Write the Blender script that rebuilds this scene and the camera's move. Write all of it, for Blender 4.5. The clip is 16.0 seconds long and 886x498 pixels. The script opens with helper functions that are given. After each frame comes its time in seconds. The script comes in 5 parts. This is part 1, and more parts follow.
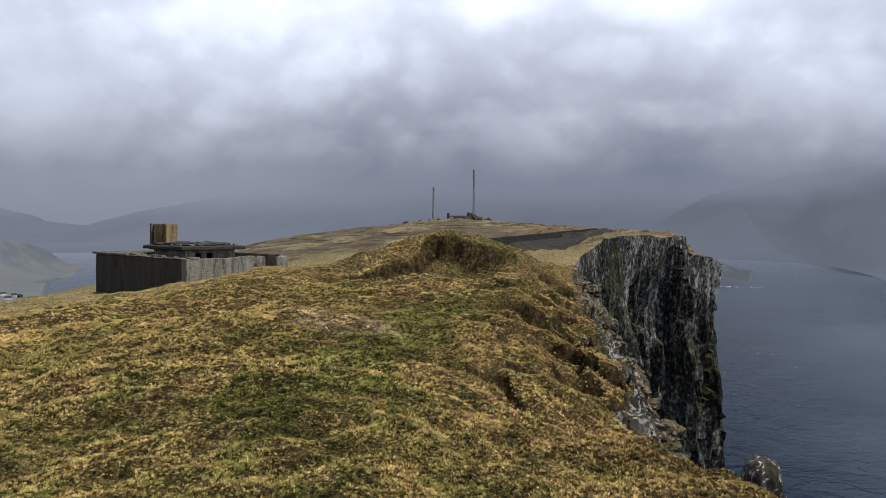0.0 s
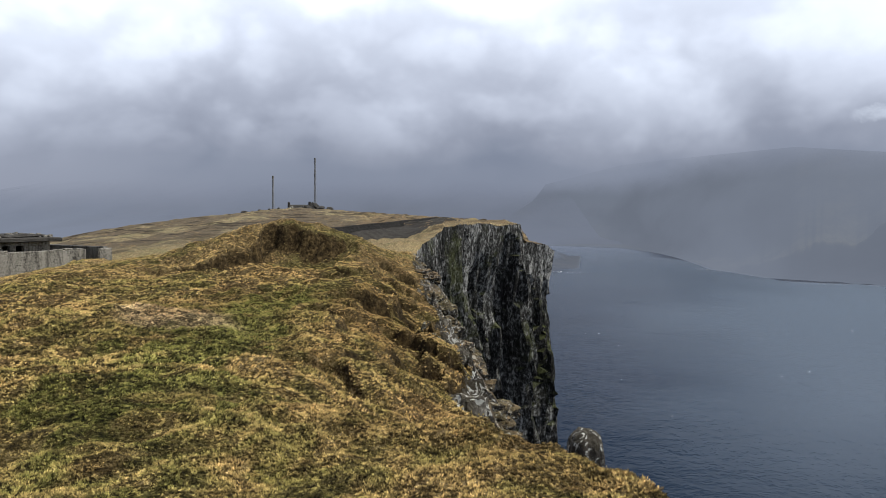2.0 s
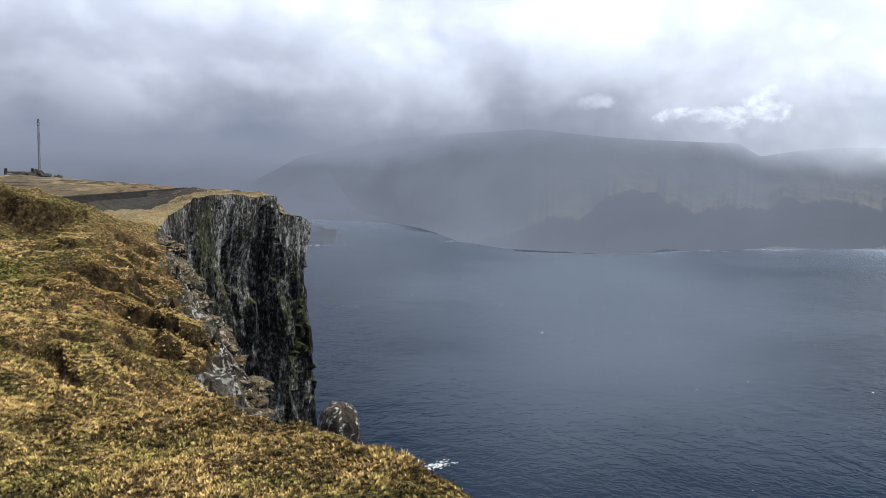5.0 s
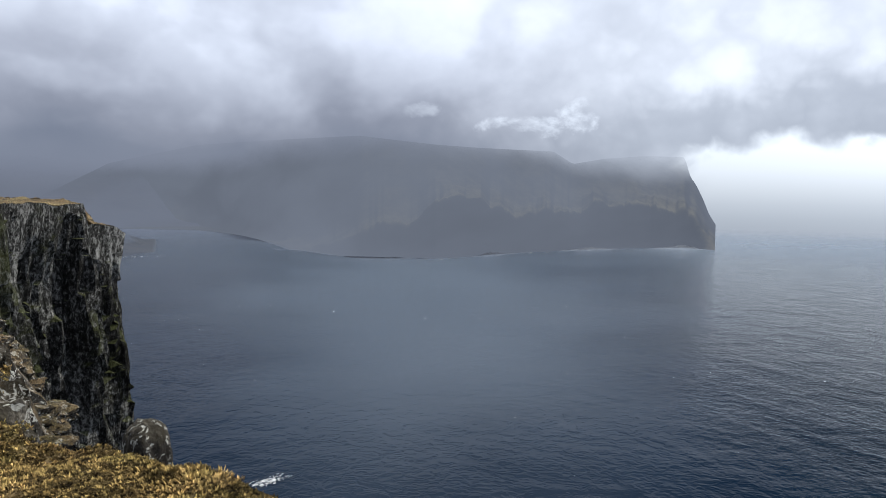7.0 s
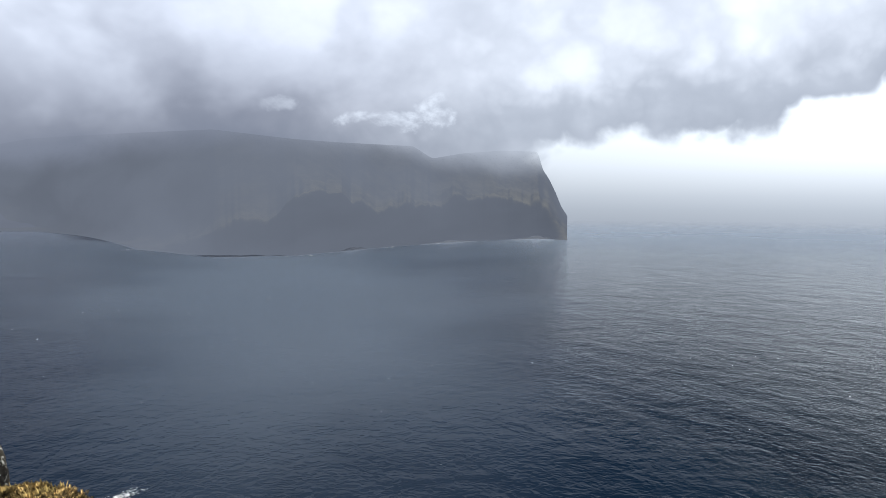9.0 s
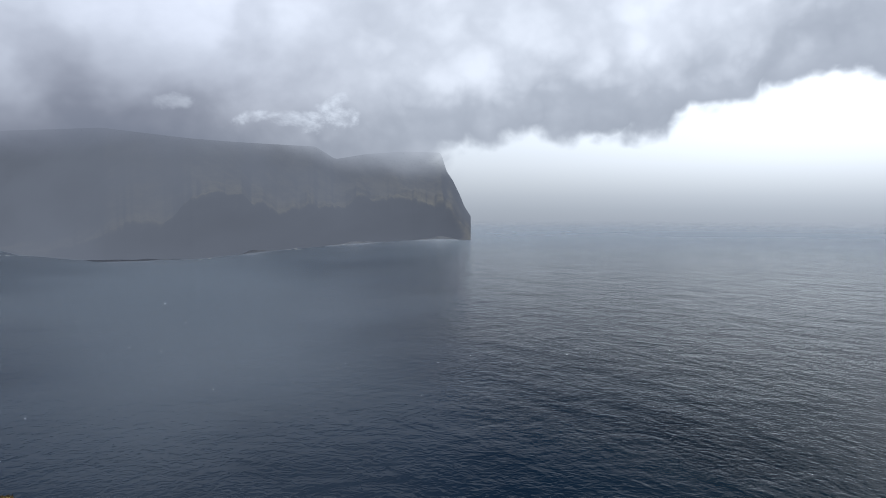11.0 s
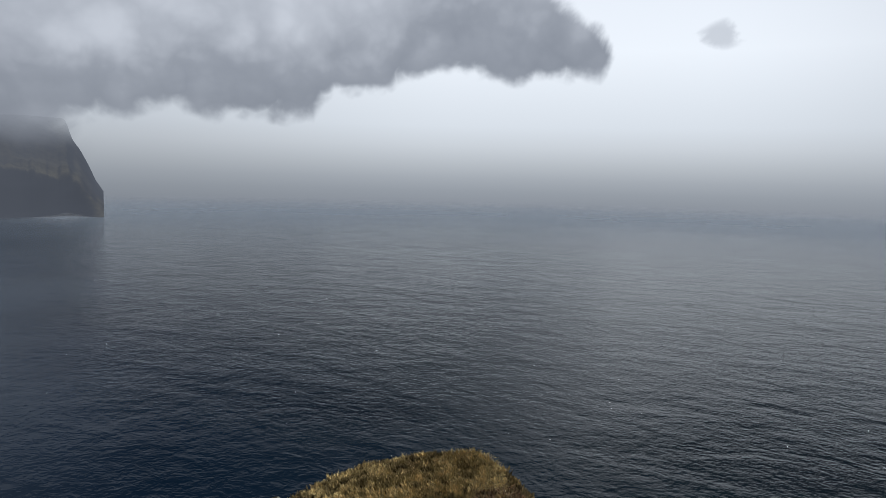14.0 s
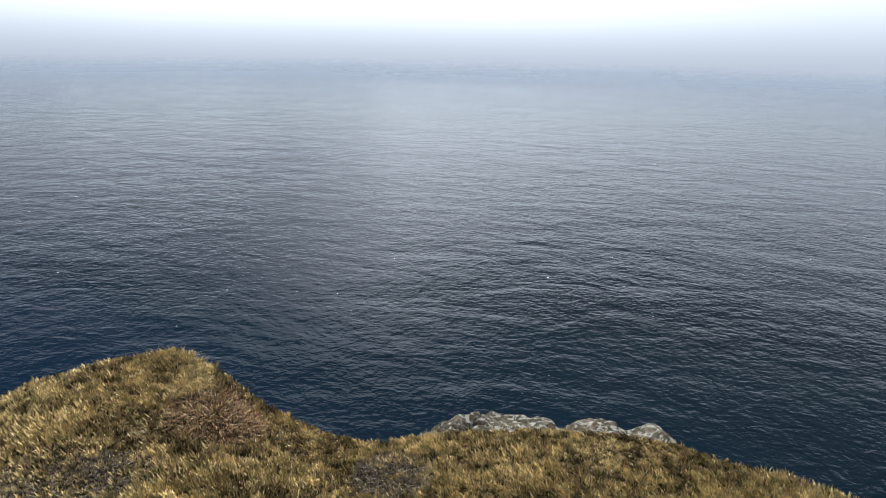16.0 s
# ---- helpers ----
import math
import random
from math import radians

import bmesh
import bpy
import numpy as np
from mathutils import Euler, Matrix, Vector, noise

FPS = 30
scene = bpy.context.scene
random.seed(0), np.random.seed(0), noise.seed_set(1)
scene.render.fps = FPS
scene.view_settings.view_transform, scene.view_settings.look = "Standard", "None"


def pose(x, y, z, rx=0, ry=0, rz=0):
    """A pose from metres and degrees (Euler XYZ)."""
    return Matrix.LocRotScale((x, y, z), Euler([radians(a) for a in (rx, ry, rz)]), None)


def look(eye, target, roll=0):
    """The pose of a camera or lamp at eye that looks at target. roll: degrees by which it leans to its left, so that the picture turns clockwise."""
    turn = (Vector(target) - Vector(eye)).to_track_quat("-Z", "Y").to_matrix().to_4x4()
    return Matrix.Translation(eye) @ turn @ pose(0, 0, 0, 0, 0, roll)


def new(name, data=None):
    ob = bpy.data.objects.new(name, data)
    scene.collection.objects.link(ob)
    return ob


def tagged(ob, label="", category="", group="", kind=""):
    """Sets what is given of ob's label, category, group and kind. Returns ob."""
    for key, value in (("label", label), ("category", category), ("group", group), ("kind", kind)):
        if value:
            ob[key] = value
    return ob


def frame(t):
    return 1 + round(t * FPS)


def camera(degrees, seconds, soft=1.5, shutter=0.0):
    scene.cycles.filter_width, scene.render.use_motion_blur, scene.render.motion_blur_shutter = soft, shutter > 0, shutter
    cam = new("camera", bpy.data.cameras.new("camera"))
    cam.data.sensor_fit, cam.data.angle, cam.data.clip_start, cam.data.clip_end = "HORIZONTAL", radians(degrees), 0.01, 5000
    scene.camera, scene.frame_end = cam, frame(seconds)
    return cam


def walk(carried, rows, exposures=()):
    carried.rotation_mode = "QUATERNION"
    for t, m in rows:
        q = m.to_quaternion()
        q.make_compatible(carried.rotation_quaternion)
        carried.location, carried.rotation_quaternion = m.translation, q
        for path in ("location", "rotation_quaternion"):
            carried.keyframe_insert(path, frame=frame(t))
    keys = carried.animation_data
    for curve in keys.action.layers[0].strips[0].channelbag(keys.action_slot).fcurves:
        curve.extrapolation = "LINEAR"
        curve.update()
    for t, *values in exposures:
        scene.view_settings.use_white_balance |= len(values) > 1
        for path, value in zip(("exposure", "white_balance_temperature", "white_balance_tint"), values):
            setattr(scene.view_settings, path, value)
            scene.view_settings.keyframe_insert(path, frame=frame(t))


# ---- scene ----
# camera and its walk: seconds, place, tilt, roll, yaw
cam = camera(62.66, 16.0, soft=0.5)
PATH = [
    (0.0, -0.000, -0.000, 1.600, 88.21, -0.45, -0.00),
    (0.5, 0.026, 0.012, 1.594, 88.28, -0.24, -2.33),
    (1.0, 0.038, 0.045, 1.579, 87.90, -0.69, -6.39),
    (1.5, 0.065, 0.079, 1.569, 87.19, -0.21, -9.36),
    (2.0, 0.070, 0.076, 1.569, 87.44, -0.23, -12.34),
    (2.5, 0.069, 0.072, 1.564, 86.90, -0.25, -15.18),
    (3.0, 0.097, 0.111, 1.548, 86.59, -0.15, -17.93),
    (5.5, 0.369, 0.682, 1.393, 86.20, -1.20, -34.51),
    (6.0, 0.420, 0.751, 1.360, 87.16, -1.07, -37.54),
    (6.5, 0.465, 0.790, 1.335, 86.83, -0.89, -40.79),
    (7.0, 0.467, 0.742, 1.339, 86.25, -0.65, -44.57),
    (7.5, 0.484, 0.711, 1.342, 86.68, -0.69, -47.17),
    (8.0, 0.481, 0.656, 1.347, 86.81, -0.85, -48.64),
    (8.5, 0.426, 0.598, 1.351, 85.82, -0.06, -52.15),
    (9.0, 0.374, 0.533, 1.405, 85.89, 0.03, -55.44),
    (11.5, 0.121, 0.226, 1.402, 85.99, -0.09, -68.06),
    (12.0, 0.083, 0.259, 1.423, 86.00, -0.45, -75.03),
    (12.5, 0.072, 0.271, 1.426, 85.26, -0.15, -79.85),
    (13.0, 0.103, 0.273, 1.414, 84.46, -0.55, -84.84),
    (13.5, 0.147, 0.241, 1.400, 84.40, -0.25, -87.80),
    (14.0, 0.226, 0.155, 1.391, 84.40, -1.30, -90.04),
    (14.5, 0.309, 0.103, 1.390, 82.52, -0.31, -93.99),
    (15.0, 0.428, 0.075, 1.402, 79.69, 1.71, -100.59),
    (15.5, 0.505, -0.008, 1.384, 74.94, 0.27, -104.43),
    (16.0, 0.555, -0.129, 1.359, 73.58, -1.18, -107.42),
]
walk(cam, [(t, pose(x, y, z, rx, ry, rz)) for t, x, y, z, rx, ry, rz in PATH],
     exposures=[(0.0, -0.2, 6050, 10), (1.5, -0.05, 6050, 10), (3.0, 0.15, 6050, 10), (5.5, 0.2, 6000, 10), (6.0, -0.05, 6000, 10), (6.5, -0.05, 6000, 10), (7.0, -0.08, 6000, 10), (7.5, -0.12, 6000, 10), (8.0, -0.26, 6000, 10), (8.5, -0.2, 6000, 10), (9.0, -0.1, 6000, 10), (11.5, -0.5, 6000, 10), (12.5, -0.86, 6050, 10), (14.5, -0.93, 6100, 10), (15.0, -0.78, 6000, 10), (15.5, 0.0, 5900, 10), (16.0, 0.15, 5900, 10)])

# ---------------------------------------------------------------- numbers of the place
SEA = -148.4          # the eye stands about 150 m above the water
SUN_AZ, SUN_EL = 108.0, 61.0   # clockwise from +y


# ---------------------------------------------------------------- node helpers
def nodes_of(block):
    block.use_nodes = True
    nt = block.node_tree
    nt.nodes.clear()
    return nt


def nd(nt, kind, **inputs):
    n = nt.nodes.new(kind)
    for k, v in inputs.items():
        k = int(k[1:]) if k[0] == "i" and k[1:].isdigit() else k.replace("_", " ")
        if isinstance(v, bpy.types.NodeSocket):
            nt.links.new(v, n.inputs[k])
        else:
            n.inputs[k].default_value = v
    return n


def mth(nt, op, a, b=0.0, c=0.0, clamp=False):
    n = nt.nodes.new("ShaderNodeMath")
    n.operation, n.use_clamp = op, clamp
    for i, v in enumerate((a, b, c)):
        if isinstance(v, bpy.types.NodeSocket):
            nt.links.new(v, n.inputs[i])
        else:
            n.inputs[i].default_value = v
    return n.outputs[0]


def smooth(nt, v, lo, hi, a=0.0, b=1.0):
    n = nt.nodes.new("ShaderNodeMapRange")
    n.interpolation_type = "SMOOTHSTEP"
    for i, x in enumerate((v, lo, hi, a, b)):
        if isinstance(x, bpy.types.NodeSocket):
            nt.links.new(x, n.inputs[i])
        else:
            n.inputs[i].default_value = x
    return n.outputs[0]


def ramp(nt, fac, stops, interp="LINEAR"):
    n = nt.nodes.new("ShaderNodeValToRGB")
    n.color_ramp.interpolation = interp
    els = n.color_ramp.elements
    while len(els) < len(stops):
        els.new(0.5)
    for e, (p, c) in zip(els, stops):
        e.position = p
        e.color = (c, c, c, 1) if isinstance(c, (int, float)) else (*c, 1)
    nt.links.new(fac, n.inputs[0])
    return n.outputs[0]


def mixc(nt, fac, a, b, mode="MIX"):
    n = nt.nodes.new("ShaderNodeMix")
    n.data_type, n.blend_type = "RGBA", mode
    for i, v in ((0, fac), (6, a), (7, b)):
        if isinstance(v, bpy.types.NodeSocket):
            nt.links.new(v, n.inputs[i])
        elif i == 0:
            n.inputs[0].default_value = v
        else:
            n.inputs[i].default_value = (*v, 1)
    return n.outputs[2]


def tex(nt, vec, scale, detail=4.0, rough=0.55, dist=0.0):
    n = nt.nodes.new("ShaderNodeTexNoise")
    n.inputs["Scale"].default_value, n.inputs["Detail"].default_value = scale, detail
    n.inputs["Roughness"].default_value, n.inputs["Distortion"].default_value = rough, dist
    if vec is not None:
        nt.links.new(vec, n.inputs["Vector"])
    return n.outputs[0]


def stretched(nt, vec, sx, sy, sz, rot=0.0):
    n = nt.nodes.new("ShaderNodeMapping")
    n.inputs["Scale"].default_value = (sx, sy, sz)
    n.inputs["Rotation"].default_value = (0, 0, rot)
    nt.links.new(vec, n.inputs["Vector"])
    return n.outputs[0]


def place_of(nt):
    return nt.nodes.new("ShaderNodeNewGeometry").outputs["Position"]


def bumped(nt, height, strength, dist):
    n = nd(nt, "ShaderNodeBump", Strength=strength, Distance=dist, Height=height)
    return n.outputs[0]


def surface(nt, color, rough, normal=None, **more):
    b = nt.nodes.new("ShaderNodeBsdfPrincipled")
    for k, v in (("Base Color", color), ("Roughness", rough), ("Normal", normal), *[(k.replace("_", " "), v) for k, v in more.items()]):
        if v is None:
            continue
        if isinstance(v, bpy.types.NodeSocket):
            nt.links.new(v, b.inputs[k])
        else:
            b.inputs[k].default_value = (*v, 1) if isinstance(v, tuple) else v
    o = nt.nodes.new("ShaderNodeOutputMaterial")
    nt.links.new(b.outputs[0], o.inputs[0])
    return b


# ---------------------------------------------------------------- sky and sun
def make_sky():
    w = bpy.data.worlds.new("sky")
    scene.world = w
    nt = nodes_of(w)
    ray = nt.nodes.new("ShaderNodeTexCoord").outputs["Generated"]
    sep = nd(nt, "ShaderNodeSeparateXYZ", Vector=ray)
    X, Y, Z = sep.outputs
    az = mth(nt, "MULTIPLY", mth(nt, "ARCTAN2", X, Y), 57.29578)
    el = mth(nt, "MULTIPLY", mth(nt, "ARCSINE", Z), 57.29578)
    tall = stretched(nt, ray, 1, 1, 1.35)
    big = tex(nt, tall, 2.6, 2.5, 0.5, 0.3)
    mid = tex(nt, tall, 5.5, 6, 0.5, 0.1)
    fine = tex(nt, stretched(nt, ray, 1, 1, 1.5), 15, 5, 0.55, 0.2)
    lump = mth(nt, "ADD", mth(nt, "MULTIPLY", big, 0.5), mth(nt, "ADD", mth(nt, "MULTIPLY", mid, 0.38), mth(nt, "MULTIPLY", fine, 0.12)))
    light = smooth(nt, lump, 0.36, 0.64)
    # overcast over the land: dark and even low down, brighter and lumpy higher up
    up = mth(nt, "ADD", el, mth(nt, "MULTIPLY", mth(nt, "SUBTRACT", mid, 0.5), 4.0))
    high = ramp(nt, mth(nt, "DIVIDE", up, 40.0, clamp=True), [(0.0, 0.0), (0.1, 0.06), (0.2, 0.34), (0.32, 0.62), (0.45, 0.85), (1.0, 1.0)])
    swing = mth(nt, "MULTIPLY", smooth(nt, el, 2.0, 11.0), 0.16)
    fold = mth(nt, "ABSOLUTE", mth(nt, "SUBTRACT", tex(nt, tall, 5.0, 4, 0.5, 0.1), 0.5))
    puff = mth(nt, "MULTIPLY", mth(nt, "SUBTRACT", smooth(nt, fold, 0.0, 0.13), 0.55), mth(nt, "MULTIPLY", smooth(nt, el, 2.0, 8.0), 0.12))
    bright_side = mth(nt, "MULTIPLY", smooth(nt, az, 4.0, -22.0, -0.02, 0.1), smooth(nt, el, 9.0, 3.0))
    high = mth(nt, "ADD", mth(nt, "ADD", high, bright_side), puff, clamp=True)
    tone = mth(nt, "ADD", high, mth(nt, "MULTIPLY", mth(nt, "SUBTRACT", light, 0.5), swing), clamp=True)
    over = ramp(nt, tone, [(0.0, (0.215, 0.235, 0.295)), (0.13, (0.31, 0.325, 0.385)), (0.33, (0.52, 0.54, 0.61)), (0.6, (0.82, 0.85, 0.93)), (0.8, (1.15, 1.18, 1.28)), (1.0, (1.5, 1.52, 1.6))])
    # open, brighter air over the ocean
    sea_air = ramp(nt, mth(nt, "DIVIDE", mth(nt, "ADD", el, 6.0), 24.0, clamp=True),
                   [(0.0, (0.34, 0.375, 0.42)), (0.083, (0.39, 0.425, 0.475)), (0.167, (0.52, 0.555, 0.605)), (0.208, (0.61, 0.65, 0.695)), (0.25, (0.75, 0.79, 0.83)), (0.292, (0.93, 0.97, 1.0)),
                    (0.354, (1.2, 1.24, 1.27)), (0.417, (1.4, 1.45, 1.49)), (0.65, (1.75, 1.79, 1.82)), (1.0, (1.6, 1.64, 1.7))])
    sea_air = mixc(nt, smooth(nt, az, 60.0, 92.0, 0.3, 0.0), sea_air, (0.3, 0.32, 0.35))
    sea_air = mixc(nt, smooth(nt, az, 108.0, 140.0, 0.0, 0.4), sea_air, (0.45, 0.48, 0.53))
    fluff = mth(nt, "MULTIPLY", mth(nt, "SUBTRACT", tex(nt, ray, 9, 5, 0.6, 0.6), 0.5), 5.0)
    fluff2 = mth(nt, "MULTIPLY", mth(nt, "SUBTRACT", tex(nt, ray, 17, 6, 0.58, 0.2), 0.5), 1.6)
    az_w = mth(nt, "ADD", az, mth(nt, "ADD", fluff, fluff2))
    el_w = mth(nt, "ADD", el, mth(nt, "ADD", mth(nt, "MULTIPLY", fluff, 0.25), mth(nt, "MULTIPLY", fluff2, 0.75)))
    # lower rim of the cloud bank by bearing (degrees up / 20)
    rim = ramp(nt, mth(nt, "DIVIDE", mth(nt, "SUBTRACT", mth(nt, "ADD", az, mth(nt, "MULTIPLY", fluff2, 0.8)), 50.0), 80.0, clamp=True),
               [(0.0, 0.0), (0.13, 0.15), (0.18, 0.185), (0.25, 0.225), (0.33, 0.21), (0.375, 0.23), (0.395, 0.31), (0.44, 0.305),
                (0.47, 0.39), (0.51, 0.44), (0.56, 0.385), (0.62, 0.365), (0.65, 0.4), (0.67, 0.52), (0.72, 0.66), (1.0, 0.78)])
    rim = mth(nt, "MULTIPLY", rim, 20.0)
    billow = mth(nt, "ABSOLUTE", mth(nt, "SUBTRACT", tex(nt, stretched(nt, ray, 1, 1, 1.3), 8.5, 3, 0.5, 0.1), 0.5))
    curl = mth(nt, "ABSOLUTE", mth(nt, "SUBTRACT", tex(nt, ray, 21, 3, 0.5, 0.1), 0.5))
    puffed = mth(nt, "ADD", mth(nt, "MULTIPLY", billow, 6.0), mth(nt, "MULTIPLY", curl, 2.2))
    above = mth(nt, "ADD", mth(nt, "SUBTRACT", el_w, rim), mth(nt, "SUBTRACT", puffed, 0.6))
    tip = mth(nt, "ADD", mth(nt, "ADD", az_w, mth(nt, "MULTIPLY", puffed, -0.6)), mth(nt, "MAXIMUM", mth(nt, "SUBTRACT", el, 8.6), 0.0))
    bank = mth(nt, "MULTIPLY", smooth(nt, above, -0.45, 0.95), smooth(nt, tip, 104.0, 102.4))
    deep = smooth(nt, above, 0.0, 7.5)
    bank_col = ramp(nt, mth(nt, "ADD", mth(nt, "MULTIPLY", deep, 0.5), mth(nt, "ADD", mth(nt, "MULTIPLY", light, 0.22), mth(nt, "MULTIPLY", smooth(nt, mth(nt, "ADD", billow, mth(nt, "MULTIPLY", curl, 0.3)), 0.0, 0.25), 0.17))),
                    [(0.0, (0.47, 0.5, 0.56)), (0.35, (0.62, 0.65, 0.71)), (0.6, (0.86, 0.89, 0.95)), (0.85, (1.14, 1.17, 1.23)), (1.0, (1.35, 1.38, 1.43))])
    ocean = mixc(nt, bank, sea_air, bank_col)
    seaward = smooth(nt, mth(nt, "ADD", az, mth(nt, "MULTIPLY", fluff, 1.5)), 40.0, 66.0)
    seaward = mth(nt, "MULTIPLY", seaward, smooth(nt, az, 178.0, 150.0))
    low = mixc(nt, smooth(nt, az_w, 61.0, 64.5), bank_col, ocean)
    col = mixc(nt, seaward, over, low)
    # torn bright gaps above the headland
    for ca, ce, ra, re, clear_part in ((42.6, 7.0, 1.7, 0.6, 0.3), (51.6, 5.8, 3.8, 0.8, 0.85), (54.7, 6.6, 1.7, 1.3, 0.95)):
        gx = mth(nt, "DIVIDE", mth(nt, "SUBTRACT", az_w, ca), ra)
        gy = mth(nt, "DIVIDE", mth(nt, "SUBTRACT", el_w, ce), re)
        gap = mth(nt, "SUBTRACT", 1.0, mth(nt, "ADD", mth(nt, "MULTIPLY", gx, gx), mth(nt, "MULTIPLY", gy, gy)))
        torn = mth(nt, "MULTIPLY", smooth(nt, mth(nt, "ADD", gap, mth(nt, "MULTIPLY", mth(nt, "SUBTRACT", fine, 0.5), 6.5)), -0.1, 1.5), clear_part)
        col = mixc(nt, torn, col, (1.12, 1.17, 1.24))
    # a loose scrap of cloud over the ocean
    gx = mth(nt, "DIVIDE", mth(nt, "SUBTRACT", az_w, 110.6), 1.8)
    gy = mth(nt, "DIVIDE", mth(nt, "SUBTRACT", el_w, 10.6), 1.0)
    scrap = mth(nt, "SUBTRACT", 1.0, mth(nt, "ADD", mth(nt, "MULTIPLY", gx, gx), mth(nt, "MULTIPLY", gy, gy)))
    col = mixc(nt, mth(nt, "MULTIPLY", smooth(nt, scrap, -0.2, 0.8), 0.45), col, (0.6, 0.63, 0.7))
    # dark deck above the view, added to dim the skylight and the sea's reflection
    lower = mth(nt, "MULTIPLY", mth(nt, "MULTIPLY", smooth(nt, az, 62.0, 78.0), smooth(nt, az, 102.0, 88.0)), 2.0)
    # the deck starts higher on this bearing to brighten the water below
    parted = mth(nt, "MULTIPLY", mth(nt, "MULTIPLY", smooth(nt, az, 78.0, 95.0), smooth(nt, az, 118.0, 101.0)), -8.0)
    dimming_deck = mth(nt, "ADD", el, mth(nt, "ADD", lower, parted))
    col = mixc(nt, smooth(nt, dimming_deck, 16.8, 19.5), col, mixc(nt, light, (0.16, 0.178, 0.22), (0.3, 0.325, 0.385)))
    air = nt.nodes.new("ShaderNodeTexSky")
    air.sky_type, air.sun_disc = "NISHITA", False
    air.sun_elevation, air.sun_rotation = radians(SUN_EL), radians(SUN_AZ)
    clear = mixc(nt, 1.0, air.outputs[0], (0.1, 0.1, 0.1), "MULTIPLY")
    col = mixc(nt, 0.96, clear, col)
    bg = nd(nt, "ShaderNodeBackground", Color=col, Strength=1.0)
    out = nt.nodes.new("ShaderNodeOutputWorld")
    nt.links.new(bg.outputs[0], out.inputs[0])


make_sky()
sun = new("sun", bpy.data.lights.new("sun", "SUN"))
sun.data.energy, sun.data.angle, sun.data.color = 5.0, radians(2.0), (1.0, 0.93, 0.8)
_a, _e = radians(SUN_AZ), radians(SUN_EL)
sun.matrix_world = look((200 * math.sin(_a), 200 * math.cos(_a), 200), (0, 0, 200 - 200 * math.tan(_e)))


# ---------------------------------------------------------------- materials
def material(name):
    m = bpy.data.materials.new(name)
    return m, nodes_of(m)


def turf_colour(nt, pos, even=0.0):
    """Winter turf: straw, olive and brown in patches of a few metres and of a hand's width."""
    a = tex(nt, pos, 0.3, 4, 0.6, 0.6)
    b = tex(nt, pos, 1.9, 5, 0.65, 0.4)
    c = smooth(nt, mth(nt, "ADD", mth(nt, "MULTIPLY", tex(nt, pos, 8.0, 5, 0.8), 0.5), mth(nt, "MULTIPLY", tex(nt, pos, 36.0, 4, 0.8), 0.5)), 0.36, 0.64)
    c = mth(nt, "ADD", mth(nt, "MULTIPLY", c, 1.0 - even), 0.56 * even)
    straw = ramp(nt, c, [(0.1, (0.035, 0.026, 0.01)), (0.4, (0.19, 0.14, 0.05)), (0.65, (0.42, 0.32, 0.12)), (0.95, (0.8, 0.67, 0.36))])
    green = ramp(nt, c, [(0.1, (0.012, 0.015, 0.005)), (0.5, (0.1, 0.106, 0.024)), (0.95, (0.42, 0.405, 0.125))])
    brown = ramp(nt, c, [(0.1, (0.035, 0.023, 0.01)), (0.5, (0.24, 0.165, 0.065)), (0.95, (0.62, 0.44, 0.19))])
    sep = nd(nt, "ShaderNodeSeparateXYZ", Vector=pos)
    px, py = sep.outputs[0], sep.outputs[1]
    stray = mth(nt, "SUBTRACT", tex(nt, pos, 0.9, 5, 0.65, 0.8), 0.5)
    # the greener trodden way towards the hollow
    off = mth(nt, "SUBTRACT", mth(nt, "ADD", px, mth(nt, "MULTIPLY", stray, 3.2)), mth(nt, "SUBTRACT", mth(nt, "MULTIPLY", py, 0.17), 2.5))
    trod = mth(nt, "MULTIPLY", smooth(nt, mth(nt, "ABSOLUTE", off), 1.0, 0.25), mth(nt, "MULTIPLY", smooth(nt, py, 5.5, 7.0), smooth(nt, py, 19.0, 13.0)))
    mixed = mth(nt, "ADD", mth(nt, "MULTIPLY", a, 0.55), mth(nt, "MULTIPLY", b, 0.45))
    g = mth(nt, "ADD", mth(nt, "MULTIPLY", smooth(nt, mixed, 0.45, 0.56), 0.7), mth(nt, "MULTIPLY", trod, 0.95), clamp=True)
    mossy = mth(nt, "MULTIPLY", smooth(nt, mth(nt, "ADD", px, mth(nt, "MULTIPLY", stray, 3.0)), 0.4, -1.4), smooth(nt, mth(nt, "ADD", py, mth(nt, "MULTIPLY", stray, 4.0)), 9.0, 6.0))
    g = mth(nt, "ADD", g, mth(nt, "MULTIPLY", mossy, 0.4), clamp=True)
    lip = mth(nt, "MULTIPLY", smooth(nt, py, 3.2, 1.2), 0.55)
    g = mth(nt, "MULTIPLY", g, mth(nt, "SUBTRACT", 1.0, lip))
    gold = ramp(nt, c, [(0.1, (0.08, 0.066, 0.024)), (0.4, (0.32, 0.275, 0.12)), (0.65, (0.56, 0.49, 0.245)), (0.95, (0.88, 0.8, 0.52))])
    col = mixc(nt, g, mixc(nt, lip, straw, gold), green)
    # a pale dry patch beside it
    bx = mth(nt, "DIVIDE", mth(nt, "ADD", px, mth(nt, "ADD", 1.5, stray)), 0.95)
    by = mth(nt, "DIVIDE", mth(nt, "SUBTRACT", py, mth(nt, "ADD", 11.3, mth(nt, "MULTIPLY", stray, 3.0))), 1.2)
    pale = smooth(nt, mth(nt, "ADD", mth(nt, "MULTIPLY", bx, bx), mth(nt, "MULTIPLY", by, by)), 1.1, 0.3)
